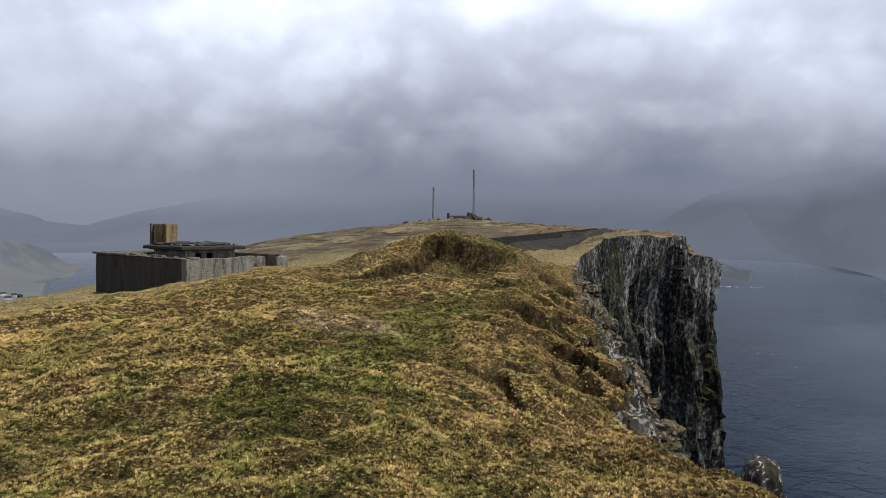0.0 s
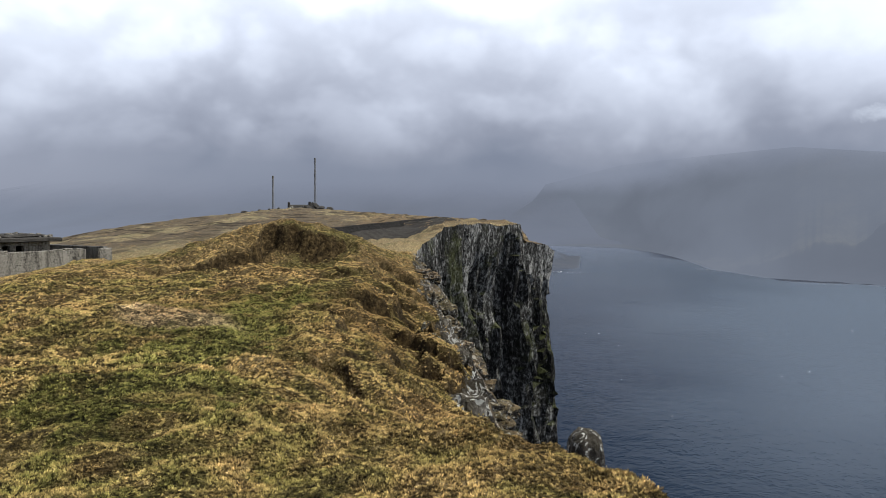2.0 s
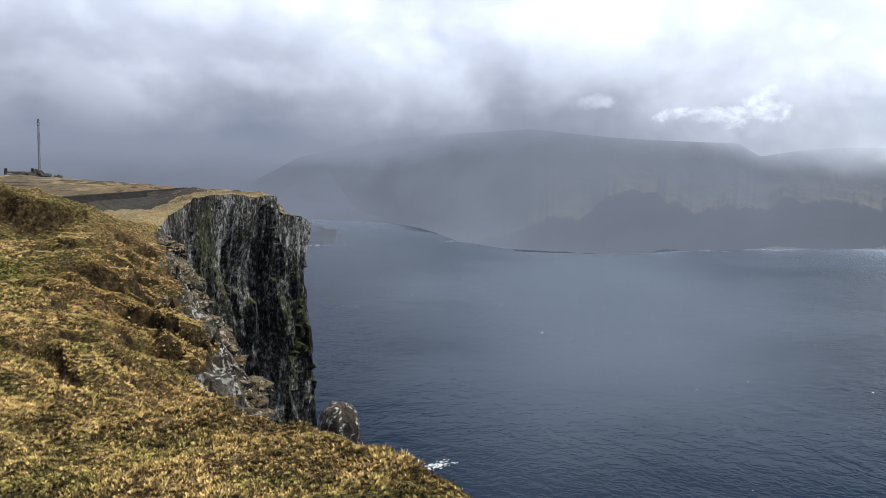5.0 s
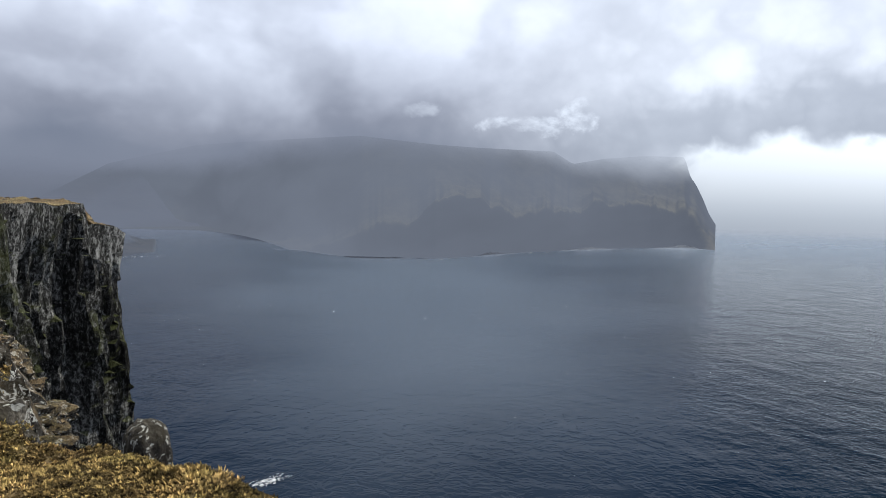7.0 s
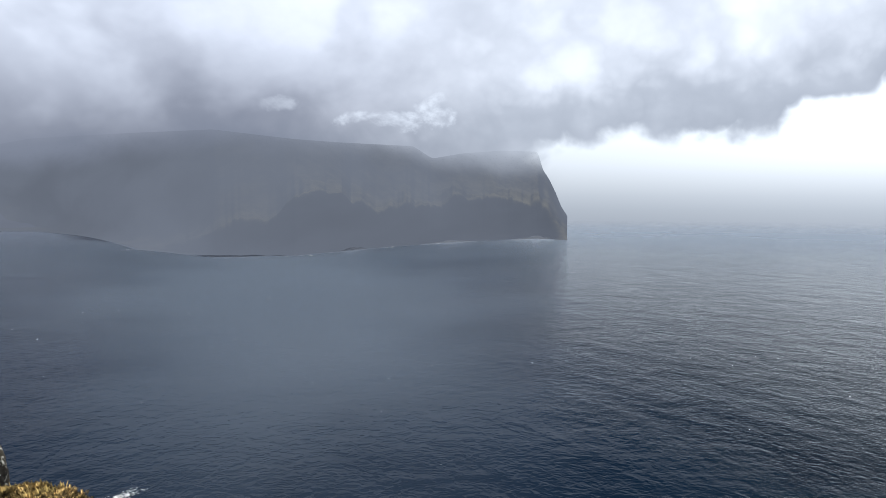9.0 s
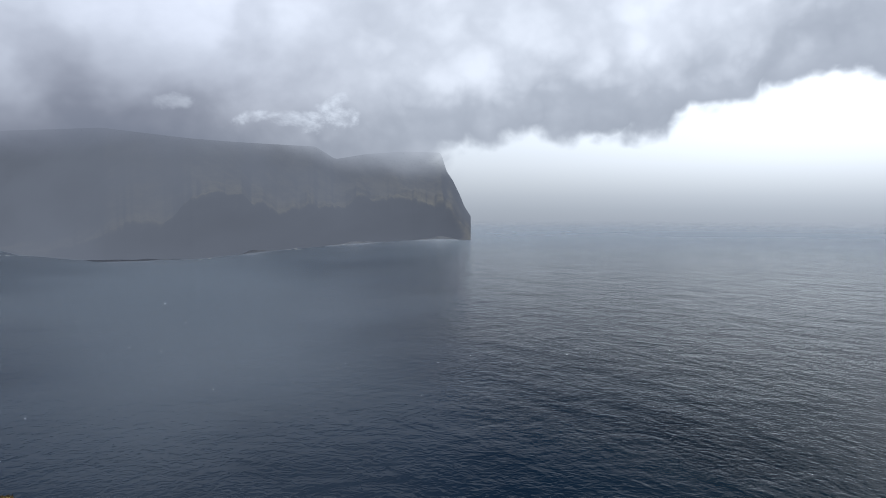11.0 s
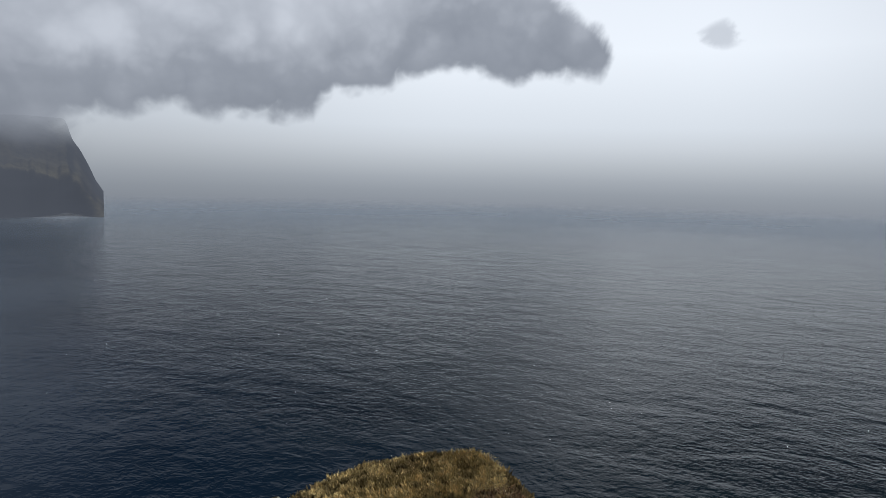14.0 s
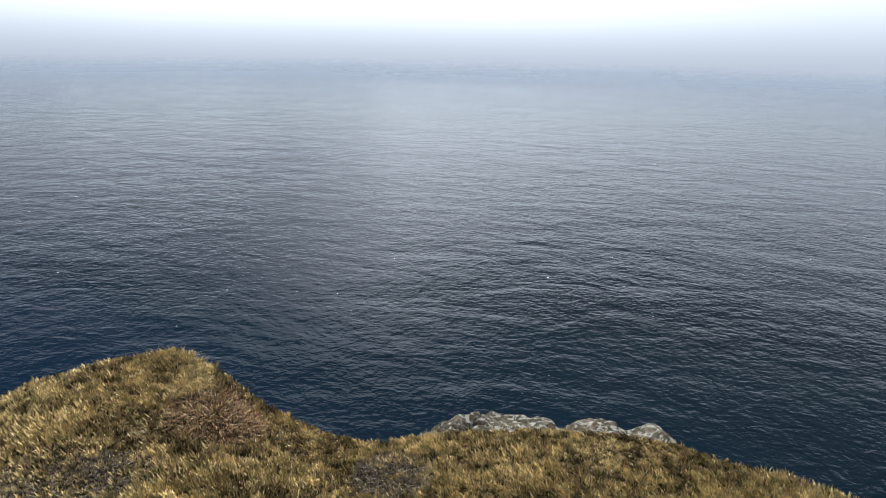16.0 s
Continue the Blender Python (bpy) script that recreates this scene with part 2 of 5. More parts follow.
    col = mixc(nt, mth(nt, "MULTIPLY", pale, 0.6), col, ramp(nt, c, [(0.1, (0.1, 0.075, 0.04)), (0.5, (0.42, 0.33, 0.19)), (0.95, (0.85, 0.72, 0.48))]))
    # brown sedge towards the brink
    edge = smooth(nt, mth(nt, "ADD", mth(nt, "SUBTRACT", px, mth(nt, "MULTIPLY", py, 0.1)), mth(nt, "MULTIPLY", stray, 4.0)), -0.9, 0.6)
    edge = mth(nt, "MULTIPLY", edge, mth(nt, "MULTIPLY", smooth(nt, py, 4.5, 7.5), 0.25))
    w = mth(nt, "ADD", smooth(nt, mth(nt, "ADD", tex(nt, pos, 0.8, 5, 0.65, 0.8), mth(nt, "MULTIPLY", edge, 0.2)), 0.52, 0.63), edge, clamp=True)
    heath = smooth(nt, tex(nt, pos, 0.05, 6, 0.65, 0.6), 0.4, 0.5)
    away = smooth(nt, py, 45.0, 110.0, 0.0, 0.85)
    col = mixc(nt, smooth(nt, py, 38.0, 80.0, 0.0, 0.55), col, ramp(nt, c, [(0.1, (0.07, 0.063, 0.035)), (0.5, (0.2, 0.18, 0.105)), (0.95, (0.33, 0.3, 0.19))]))
    col = mixc(nt, mth(nt, "MULTIPLY", heath, away), col, (0.085, 0.07, 0.045))
    col = mixc(nt, mth(nt, "MULTIPLY", w, mth(nt, "SUBTRACT", 0.45, mth(nt, "MULTIPLY", lip, 0.6))), col, brown)
    terrace = smooth(nt, tex(nt, stretched(nt, pos, 0.05, 0.22, 1.0), 1.0, 5, 0.6, 0.5), 0.54, 0.6)
    col = mixc(nt, mth(nt, "MULTIPLY", mth(nt, "MULTIPLY", terrace, smooth(nt, py, 60.0, 120.0)), 0.8), col, (0.022, 0.018, 0.012))
    # matted dead clumps
    dead = smooth(nt, tex(nt, stretched(nt, pos, 1.0, 1.3, 1.0), 1.5, 5, 0.62, 0.9), 0.575, 0.65)
    col = mixc(nt, 1.0, col, (1.06, 1.03, 1.2), "MULTIPLY")
    dead = mth(nt, "MULTIPLY", dead, mth(nt, "SUBTRACT", 1.0, lip))
    return mixc(nt, mth(nt, "MULTIPLY", dead, 0.35), col, ramp(nt, c, [(0.1, (0.012, 0.01, 0.006)), (0.5, (0.065, 0.052, 0.028)), (0.95, (0.26, 0.2, 0.11))]))


def make_turf():
    m, nt = material("turf")
    pos = place_of(nt)
    col = turf_colour(nt, pos)
    up = nd(nt, "ShaderNodeSeparateXYZ", Vector=nt.nodes.new("ShaderNodeNewGeometry").outputs["Normal"]).outputs[2]
    bare = smooth(nt, mth(nt, "ADD", up, mth(nt, "MULTIPLY", mth(nt, "SUBTRACT", tex(nt, pos, 1.6, 5, 0.65), 0.5), 0.9)), 0.78, 0.5)
    col = mixc(nt, mth(nt, "MULTIPLY", bare, 0.92), col, ramp(nt, tex(nt, pos, 9.0, 5, 0.75), [(0.36, (0.018, 0.013, 0.008)), (0.5, (0.085, 0.062, 0.032)), (0.66, (0.3, 0.225, 0.11))]))
    torn = nt.nodes.new("ShaderNodeAttribute")
    torn.attribute_name = "torn"
    # torn sward: brown sedge and peat, darkened for the shade of its lips
    sedge_and_shade = ramp(nt, tex(nt, pos, 7.0, 6, 0.8), [(0.36, (0.012, 0.009, 0.005)), (0.5, (0.085, 0.06, 0.028)), (0.64, (0.34, 0.245, 0.11))])
    col = mixc(nt, smooth(nt, mth(nt, "ADD", torn.outputs["Fac"], mth(nt, "MULTIPLY", mth(nt, "SUBTRACT", tex(nt, pos, 3.0, 6, 0.75), 0.5), 1.7)), 0.35, 0.8), col, sedge_and_shade)
    rock = nt.nodes.new("ShaderNodeAttribute")
    rock.attribute_name = "rock"
    grit = mth(nt, "ADD", mth(nt, "MULTIPLY", tex(nt, pos, 3.0, 6, 0.7, 0.5), 0.5), mth(nt, "MULTIPLY", tex(nt, pos, 16.0, 5, 0.75), 0.5))
    stone = ramp(nt, grit, [(0.36, (0.008, 0.0065, 0.0045)), (0.5, (0.05, 0.043, 0.032)), (0.64, (0.2, 0.185, 0.155))])
    crust = smooth(nt, tex(nt, pos, 5.5, 6, 0.72, 0.7), 0.55, 0.585)
    stone = mixc(nt, mth(nt, "MULTIPLY", crust, 0.9), stone, (0.5, 0.5, 0.47))
    shown = smooth(nt, mth(nt, "ADD", rock.outputs["Fac"], mth(nt, "MULTIPLY", mth(nt, "SUBTRACT", grit, 0.5), 1.2)), 0.4, 0.55)
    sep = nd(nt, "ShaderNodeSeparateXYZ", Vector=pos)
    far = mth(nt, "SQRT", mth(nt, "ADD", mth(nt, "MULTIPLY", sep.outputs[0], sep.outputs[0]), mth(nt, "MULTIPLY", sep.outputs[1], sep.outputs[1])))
    # ground under the tufts is darker, easing off from 20 to 42 m
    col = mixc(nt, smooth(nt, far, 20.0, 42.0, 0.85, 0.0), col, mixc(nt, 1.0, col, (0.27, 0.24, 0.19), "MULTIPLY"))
    col = mixc(nt, shown, col, stone)
    h = mth(nt, "ADD", tex(nt, pos, 4.5, 5, 0.7, 0.3), mth(nt, "ADD", mth(nt, "MULTIPLY", tex(nt, pos, 15, 5, 0.75), 0.5), mth(nt, "MULTIPLY", tex(nt, pos, 60, 3, 0.7), 0.15)))
    surface(nt, col, 0.95, bumped(nt, h, 1.0, 0.14), Specular_IOR_Level=0.1)
    return m


def make_blades():
    m, nt = material("grass_blades")
    pos = place_of(nt)
    col = turf_colour(nt, pos, 0.6)
    tuft = nt.nodes.new("ShaderNodeAttribute")
    tuft.attribute_name = "tuft"
    tone = ramp(nt, tuft.outputs["Fac"], [(0.0, (0.1, 0.09, 0.07)), (0.28, (0.5, 0.47, 0.4)), (0.5, (1.12, 1.09, 0.98)), (0.8, (1.75, 1.7, 1.55)), (1.0, (2.3, 2.2, 2.0))])
    col = mixc(nt, 1.0, col, tone, "MULTIPLY")
    # darker roots: brown thatch, and the tuft's own shade put into the colour
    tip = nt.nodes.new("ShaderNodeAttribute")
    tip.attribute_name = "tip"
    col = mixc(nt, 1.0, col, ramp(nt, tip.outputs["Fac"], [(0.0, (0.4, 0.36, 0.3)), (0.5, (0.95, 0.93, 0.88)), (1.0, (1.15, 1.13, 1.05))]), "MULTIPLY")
    # thin blades pass the light on: they shade like the sward as a whole
    geo = nt.nodes.new("ShaderNodeNewGeometry")
    turned = nt.nodes.new("ShaderNodeVectorMath")
    turned.operation = "MULTIPLY_ADD"
    nt.links.new(geo.outputs["Normal"], turned.inputs[0])
    turned.inputs[1].default_value, turned.inputs[2].default_value = (0.5, 0.5, 0.2), (0.0, 0.0, 0.8)
    unit = nt.nodes.new("ShaderNodeVectorMath")
    unit.operation = "NORMALIZE"
    nt.links.new(turned.outputs[0], unit.inputs[0])
    surface(nt, col, 0.85, unit.outputs[0], Specular_IOR_Level=0.15)
    return m


def make_rock(name, dark, mid, pale, lichen, moss, grain=1.0, moss_col=(0.1, 0.105, 0.03), turfy=False, spread=0.585):
    m, nt = material(name)
    pos = place_of(nt)
    upright = stretched(nt, pos, 1.0, 1.0, 0.3)
    a = tex(nt, upright, 0.6 * grain, 8, 0.65, 0.5)
    b = tex(nt, pos, 5 * grain, 6, 0.7)
    f = mth(nt, "ADD", mth(nt, "MULTIPLY", a, 0.55), mth(nt, "MULTIPLY", b, 0.45))
    col = ramp(nt, f, [(0.36, dark), (0.5, mid), (0.64, pale)])
    spot = smooth(nt, tex(nt, pos, 2.6 * grain, 6, 0.65, 0.7), spread, spread + 0.035)
    col = mixc(nt, mth(nt, "MULTIPLY", spot, lichen), col, (0.52, 0.52, 0.48))
    up = nd(nt, "ShaderNodeSeparateXYZ", Vector=nt.nodes.new("ShaderNodeNewGeometry").outputs["Normal"]).outputs[2]
    grn = mth(nt, "MULTIPLY", smooth(nt, mth(nt, "ADD", mth(nt, "MULTIPLY", up, 0.6), tex(nt, pos, 0.35 * grain, 6, 0.65)), 0.62, 0.85), moss)
    if turfy:
        moss_col = mixc(nt, 1.0, turf_colour(nt, pos), (0.42, 0.4, 0.4), "MULTIPLY")
    col = mixc(nt, grn, col, moss_col)
    surface(nt, col, 0.9, bumped(nt, f, 0.8, 0.25 / grain), Specular_IOR_Level=0.18)
    return m


def make_cliff():
    """Dark columnar basalt, crusted with pale lichen in upright flecks, mossy on its ledges."""
    m, nt = material("basalt_cliff")
    pos = place_of(nt)
    column = tex(nt, stretched(nt, pos, 1.0, 1.0, 0.22), 0.9, 8, 0.68, 0.35)
    fleck = tex(nt, stretched(nt, pos, 1.0, 1.0, 0.62), 2.2, 7, 0.82, 0.4)
    large = tex(nt, stretched(nt, pos, 1.0, 1.0, 0.5), 0.09, 5, 0.6, 0.5)
    f = mth(nt, "ADD", mth(nt, "MULTIPLY", column, 0.26), mth(nt, "MULTIPLY", fleck, 0.74))
    f = mth(nt, "ADD", f, mth(nt, "MULTIPLY", mth(nt, "SUBTRACT", large, 0.5), 0.3))
    # the rock turns paler towards its brow
    brow = nd(nt, "ShaderNodeSeparateXYZ", Vector=pos).outputs[2]
    f = mth(nt, "ADD", f, smooth(nt, mth(nt, "ADD", brow, mth(nt, "MULTIPLY", mth(nt, "SUBTRACT", large, 0.5), 25.0)), -16.0, -2.0, 0.0, 0.05))
    col = ramp(nt, f, [(0.38, (0.002, 0.002, 0.002)), (0.47, (0.01, 0.0097, 0.009)), (0.54, (0.055, 0.054, 0.051)), (0.62, (0.4, 0.395, 0.375))])
    up = nd(nt, "ShaderNodeSeparateXYZ", Vector=nt.nodes.new("ShaderNodeNewGeometry").outputs["Normal"]).outputs[2]
    patch = tex(nt, stretched(nt, pos, 1.0, 1.0, 0.6), 0.12, 6, 0.65, 0.4)
    grn = smooth(nt, mth(nt, "ADD", mth(nt, "MULTIPLY", up, 0.35), patch), 0.52, 0.68)
    col = mixc(nt, mth(nt, "MULTIPLY", grn, 0.8), col, ramp(nt, fleck, [(0.35, (0.012, 0.014, 0.005)), (0.65, (0.09, 0.1, 0.032))]))
    h = mth(nt, "ADD", mth(nt, "MULTIPLY", column, 0.7), mth(nt, "MULTIPLY", fleck, 0.6))
    surface(nt, col, 0.9, bumped(nt, h, 1.0, 0.6), Specular_IOR_Level=0.15)
    return m


def make_concrete(name, base, dark, streak=0.6, runs=0.55):
    m, nt = material(name)
    pos = place_of(nt)
    a = tex(nt, stretched(nt, pos, 1, 1, 0.25), 1.6, 6, 0.65)
    b = tex(nt, pos, 9, 6, 0.7)
    z = nd(nt, "ShaderNodeSeparateXYZ", Vector=pos).outputs[2]
    board = mth(nt, "ABSOLUTE", mth(nt, "SUBTRACT", mth(nt, "FRACT", mth(nt, "ADD", mth(nt, "DIVIDE", z, 0.34), mth(nt, "MULTIPLY", b, 0.25))), 0.5))
    joint = mth(nt, "MULTIPLY", smooth(nt, board, 0.4, 0.48), smooth(nt, tex(nt, pos, 0.9, 4, 0.6), 0.42, 0.56))
    f = mth(nt, "ADD", mth(nt, "MULTIPLY", a, streak), mth(nt, "MULTIPLY", b, 1 - streak))
    col = ramp(nt, f, [(0.38, dark), (0.5, base), (0.64, tuple(min(1, c * 1.45) for c in base))])
    run = smooth(nt, tex(nt, stretched(nt, pos, 1, 1, 0.12), 2.4, 6, 0.7, 0.3), 0.5, 0.62)
    col = mixc(nt, mth(nt, "MULTIPLY", mth(nt, "MAXIMUM", run, mth(nt, "MULTIPLY", joint, 0.5)), runs), col, tuple(c * 0.45 for c in dark))
    rough = mth(nt, "SUBTRACT", b, mth(nt, "MULTIPLY", joint, 0.4))
    surface(nt, col, 0.92, bumped(nt, rough, 0.7, 0.04), Specular_IOR_Level=0.2)
    return m


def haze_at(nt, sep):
    """How far the sea fades out in place of haze, by the distance from the cliff."""
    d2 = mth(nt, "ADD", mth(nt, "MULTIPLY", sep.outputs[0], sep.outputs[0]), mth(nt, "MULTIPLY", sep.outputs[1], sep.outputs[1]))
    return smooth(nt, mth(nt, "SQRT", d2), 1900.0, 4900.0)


def make_water():
    m, nt = material("sea_water")
    pos = place_of(nt)
    turned = stretched(nt, pos, 1, 1, 1, radians(34))
    swell = tex(nt, stretched(nt, turned, 0.032, 0.022, 0.03), 1.0, 3, 0.5, 0.5)
    wind = tex(nt, stretched(nt, turned, 0.12, 0.1, 0.1), 1.0, 3, 0.55, 0.4)
    chop = tex(nt, stretched(nt, stretched(nt, pos, 1, 1, 1, radians(40)), 0.36, 0.3, 0.4), 1.0, 2, 0.5)
    roll = tex(nt, stretched(nt, turned, 0.012, 0.0075, 0.01), 1.0, 3, 0.5, 0.5)
    swell = mth(nt, "ADD", swell, mth(nt, "MULTIPLY", roll, 1.3))
    h = mth(nt, "ADD", mth(nt, "MULTIPLY", swell, 3.3), mth(nt, "ADD", mth(nt, "MULTIPLY", wind, 1.5), mth(nt, "MULTIPLY", chop, 0.75)))
    gust = tex(nt, pos, 0.004, 4, 0.6, 0.8)
    col = ramp(nt, gust, [(0.3, (0.0015, 0.0075, 0.02)), (0.7, (0.0026, 0.0115, 0.029))])
    sep = nd(nt, "ShaderNodeSeparateXYZ", Vector=pos)
    outer = smooth(nt, mth(nt, "SUBTRACT", sep.outputs[0], mth(nt, "MULTIPLY", sep.outputs[1], 1.6)), -60.0, 640.0)
    col = mixc(nt, outer, col, ramp(nt, gust, [(0.3, (0.0024, 0.0078, 0.0128)), (0.7, (0.0032, 0.0102, 0.0165))]))
    water = surface(nt, col, 0.14, bumped(nt, h, 0.46, 1.0), IOR=1.24, Specular_IOR_Level=mth(nt, "ADD", 0.075, mth(nt, "MULTIPLY", outer, 0.15)))
    # the farthest water turns transparent to stand in for the haze
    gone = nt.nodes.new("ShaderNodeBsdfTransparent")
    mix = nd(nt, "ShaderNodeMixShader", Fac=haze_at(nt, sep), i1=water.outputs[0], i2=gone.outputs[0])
    nt.links.new(mix.outputs[0], [n for n in nt.nodes if n.type == "OUTPUT_MATERIAL"][0].inputs[0])
    return m


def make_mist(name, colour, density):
    """Thin scattering sheet put in for haze: density(nt) gives how much it covers."""
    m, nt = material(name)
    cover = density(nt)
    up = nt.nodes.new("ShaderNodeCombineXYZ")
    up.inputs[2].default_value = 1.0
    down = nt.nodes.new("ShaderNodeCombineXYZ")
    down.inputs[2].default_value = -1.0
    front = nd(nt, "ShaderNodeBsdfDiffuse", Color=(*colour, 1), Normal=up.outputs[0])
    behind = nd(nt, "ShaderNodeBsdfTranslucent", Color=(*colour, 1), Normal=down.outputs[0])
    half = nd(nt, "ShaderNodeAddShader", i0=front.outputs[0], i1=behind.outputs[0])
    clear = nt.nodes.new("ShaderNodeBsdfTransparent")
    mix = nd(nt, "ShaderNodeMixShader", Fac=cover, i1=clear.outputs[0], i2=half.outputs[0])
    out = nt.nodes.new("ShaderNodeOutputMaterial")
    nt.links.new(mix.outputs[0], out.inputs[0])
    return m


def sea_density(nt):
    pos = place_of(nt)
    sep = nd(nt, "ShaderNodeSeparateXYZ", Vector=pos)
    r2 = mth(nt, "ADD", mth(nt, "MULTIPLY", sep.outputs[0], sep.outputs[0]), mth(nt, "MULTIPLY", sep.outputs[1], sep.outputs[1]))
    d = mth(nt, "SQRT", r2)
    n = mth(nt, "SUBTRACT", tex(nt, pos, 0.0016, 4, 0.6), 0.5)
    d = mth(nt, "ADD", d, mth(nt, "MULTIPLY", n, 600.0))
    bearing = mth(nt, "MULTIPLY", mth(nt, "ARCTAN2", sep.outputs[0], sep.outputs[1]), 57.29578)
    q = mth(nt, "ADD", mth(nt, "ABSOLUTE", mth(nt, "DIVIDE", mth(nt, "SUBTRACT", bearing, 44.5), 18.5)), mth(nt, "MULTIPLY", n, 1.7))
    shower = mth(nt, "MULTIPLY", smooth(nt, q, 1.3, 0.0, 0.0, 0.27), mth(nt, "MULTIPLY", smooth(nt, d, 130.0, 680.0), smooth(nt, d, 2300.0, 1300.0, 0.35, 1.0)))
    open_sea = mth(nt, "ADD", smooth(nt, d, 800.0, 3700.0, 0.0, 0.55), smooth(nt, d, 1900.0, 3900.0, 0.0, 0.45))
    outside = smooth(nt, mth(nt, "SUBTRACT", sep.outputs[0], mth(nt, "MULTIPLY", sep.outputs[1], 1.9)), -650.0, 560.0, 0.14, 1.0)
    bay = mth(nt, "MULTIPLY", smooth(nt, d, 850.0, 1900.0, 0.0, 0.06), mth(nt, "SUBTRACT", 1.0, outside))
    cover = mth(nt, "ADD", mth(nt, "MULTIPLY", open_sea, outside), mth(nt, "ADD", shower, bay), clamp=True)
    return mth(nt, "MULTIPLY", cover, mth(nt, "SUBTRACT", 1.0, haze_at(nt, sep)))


def make_haze_glow_land(name, air, thick, z0, z1, left, deepen=0.9):
    """Distant moor and cliffs with the haze put in as a glow, dissolving into the cloud between the heights z0 and z1.
    """
    m, nt = material(name)
    pos = place_of(nt)
    a = tex(nt, pos, 0.006, 5, 0.6, 0.4)
    b = tex(nt, pos, 0.03, 5, 0.65)
    f = mth(nt, "ADD", mth(nt, "MULTIPLY", a, 0.6), mth(nt, "MULTIPLY", b, 0.4))
    moor = ramp(nt, f, [(0.34, (0.085, 0.075, 0.042)), (0.5, (0.13, 0.117, 0.074)), (0.66, (0.18, 0.161, 0.1))])
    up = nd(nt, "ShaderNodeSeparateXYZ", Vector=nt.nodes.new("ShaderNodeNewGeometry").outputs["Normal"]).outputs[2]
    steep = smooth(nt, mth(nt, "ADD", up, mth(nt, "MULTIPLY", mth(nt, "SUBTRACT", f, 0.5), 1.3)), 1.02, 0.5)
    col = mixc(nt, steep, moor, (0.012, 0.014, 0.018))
    land = surface(nt, col, 0.95, Specular_IOR_Level=0.1)
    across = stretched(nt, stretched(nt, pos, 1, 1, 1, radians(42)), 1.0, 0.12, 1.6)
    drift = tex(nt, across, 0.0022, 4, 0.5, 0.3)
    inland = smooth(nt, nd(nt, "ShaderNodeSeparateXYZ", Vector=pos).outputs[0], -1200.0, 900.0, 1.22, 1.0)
    # the haze is an emission mixed into the land's own surface
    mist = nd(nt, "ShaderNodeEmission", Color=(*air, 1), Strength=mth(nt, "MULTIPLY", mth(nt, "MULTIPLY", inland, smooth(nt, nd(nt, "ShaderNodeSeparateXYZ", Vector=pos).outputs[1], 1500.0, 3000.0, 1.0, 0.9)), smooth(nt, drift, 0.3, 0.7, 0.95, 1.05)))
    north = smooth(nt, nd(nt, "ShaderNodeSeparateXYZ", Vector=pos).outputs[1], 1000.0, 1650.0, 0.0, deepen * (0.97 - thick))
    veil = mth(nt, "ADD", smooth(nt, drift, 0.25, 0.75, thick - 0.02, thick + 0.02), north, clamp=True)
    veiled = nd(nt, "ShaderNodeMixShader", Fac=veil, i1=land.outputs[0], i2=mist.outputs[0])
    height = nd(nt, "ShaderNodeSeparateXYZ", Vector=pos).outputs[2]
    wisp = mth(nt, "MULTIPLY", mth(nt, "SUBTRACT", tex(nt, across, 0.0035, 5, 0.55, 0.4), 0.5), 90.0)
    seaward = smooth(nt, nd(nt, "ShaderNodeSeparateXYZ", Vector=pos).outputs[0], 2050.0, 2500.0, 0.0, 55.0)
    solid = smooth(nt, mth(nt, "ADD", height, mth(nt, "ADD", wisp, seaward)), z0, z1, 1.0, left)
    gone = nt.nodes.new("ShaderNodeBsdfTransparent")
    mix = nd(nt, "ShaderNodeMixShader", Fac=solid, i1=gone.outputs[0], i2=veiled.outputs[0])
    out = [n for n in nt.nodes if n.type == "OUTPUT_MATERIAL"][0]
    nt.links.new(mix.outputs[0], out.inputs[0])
    return m


TURF = make_turf()
BLADES = make_blades()
CLIFF = make_cliff()
SPLASHED = make_rock("white_lichen_rock", (0.012, 0.01, 0.008), (0.06, 0.053, 0.043), (0.2, 0.185, 0.16), 1.0, 0.15, 2.6, (0.1, 0.085, 0.04), spread=0.535)
CRUSTED = make_rock("crusted_rock", (0.009, 0.007, 0.005), (0.07, 0.058, 0.044), (0.25, 0.22, 0.18), 0.7, 0.2, 18.0, (0.1, 0.085, 0.04), spread=0.53)
ROCK = make_rock("lichen_rock", (0.01, 0.009, 0.008), (0.04, 0.036, 0.031), (0.15, 0.138, 0.12), 0.95, 0.12, 9.0, (0.1, 0.085, 0.04), spread=0.565)
CRAG = make_rock("turfy_crag", (0.004, 0.0036, 0.003), (0.024, 0.021, 0.018), (0.17, 0.165, 0.155), 0.9, 0.5, 4.5, turfy=True, spread=0.555)
BRINK_ROCK = make_rock("brink_rock", (0.004, 0.0034, 0.0026), (0.026, 0.0225, 0.018), (0.14, 0.13, 0.112), 0.9, 0.6, 5.0, turfy=True, spread=0.57)
# the bunker wall's shade put into the colour; also for dark slabs and stones
DARK_AND_SHADE_CONCRETE = make_concrete("dark_and_shade_concrete", (0.05, 0.047, 0.043), (0.028, 0.026, 0.023), 0.4, 0.3)
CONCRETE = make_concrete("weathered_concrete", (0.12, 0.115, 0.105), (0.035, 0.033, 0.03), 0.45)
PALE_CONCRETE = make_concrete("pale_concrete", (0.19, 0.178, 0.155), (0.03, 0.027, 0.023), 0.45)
RUSTY = make_concrete("rust_stained_concrete", (0.2, 0.15, 0.08), (0.045, 0.033, 0.02))
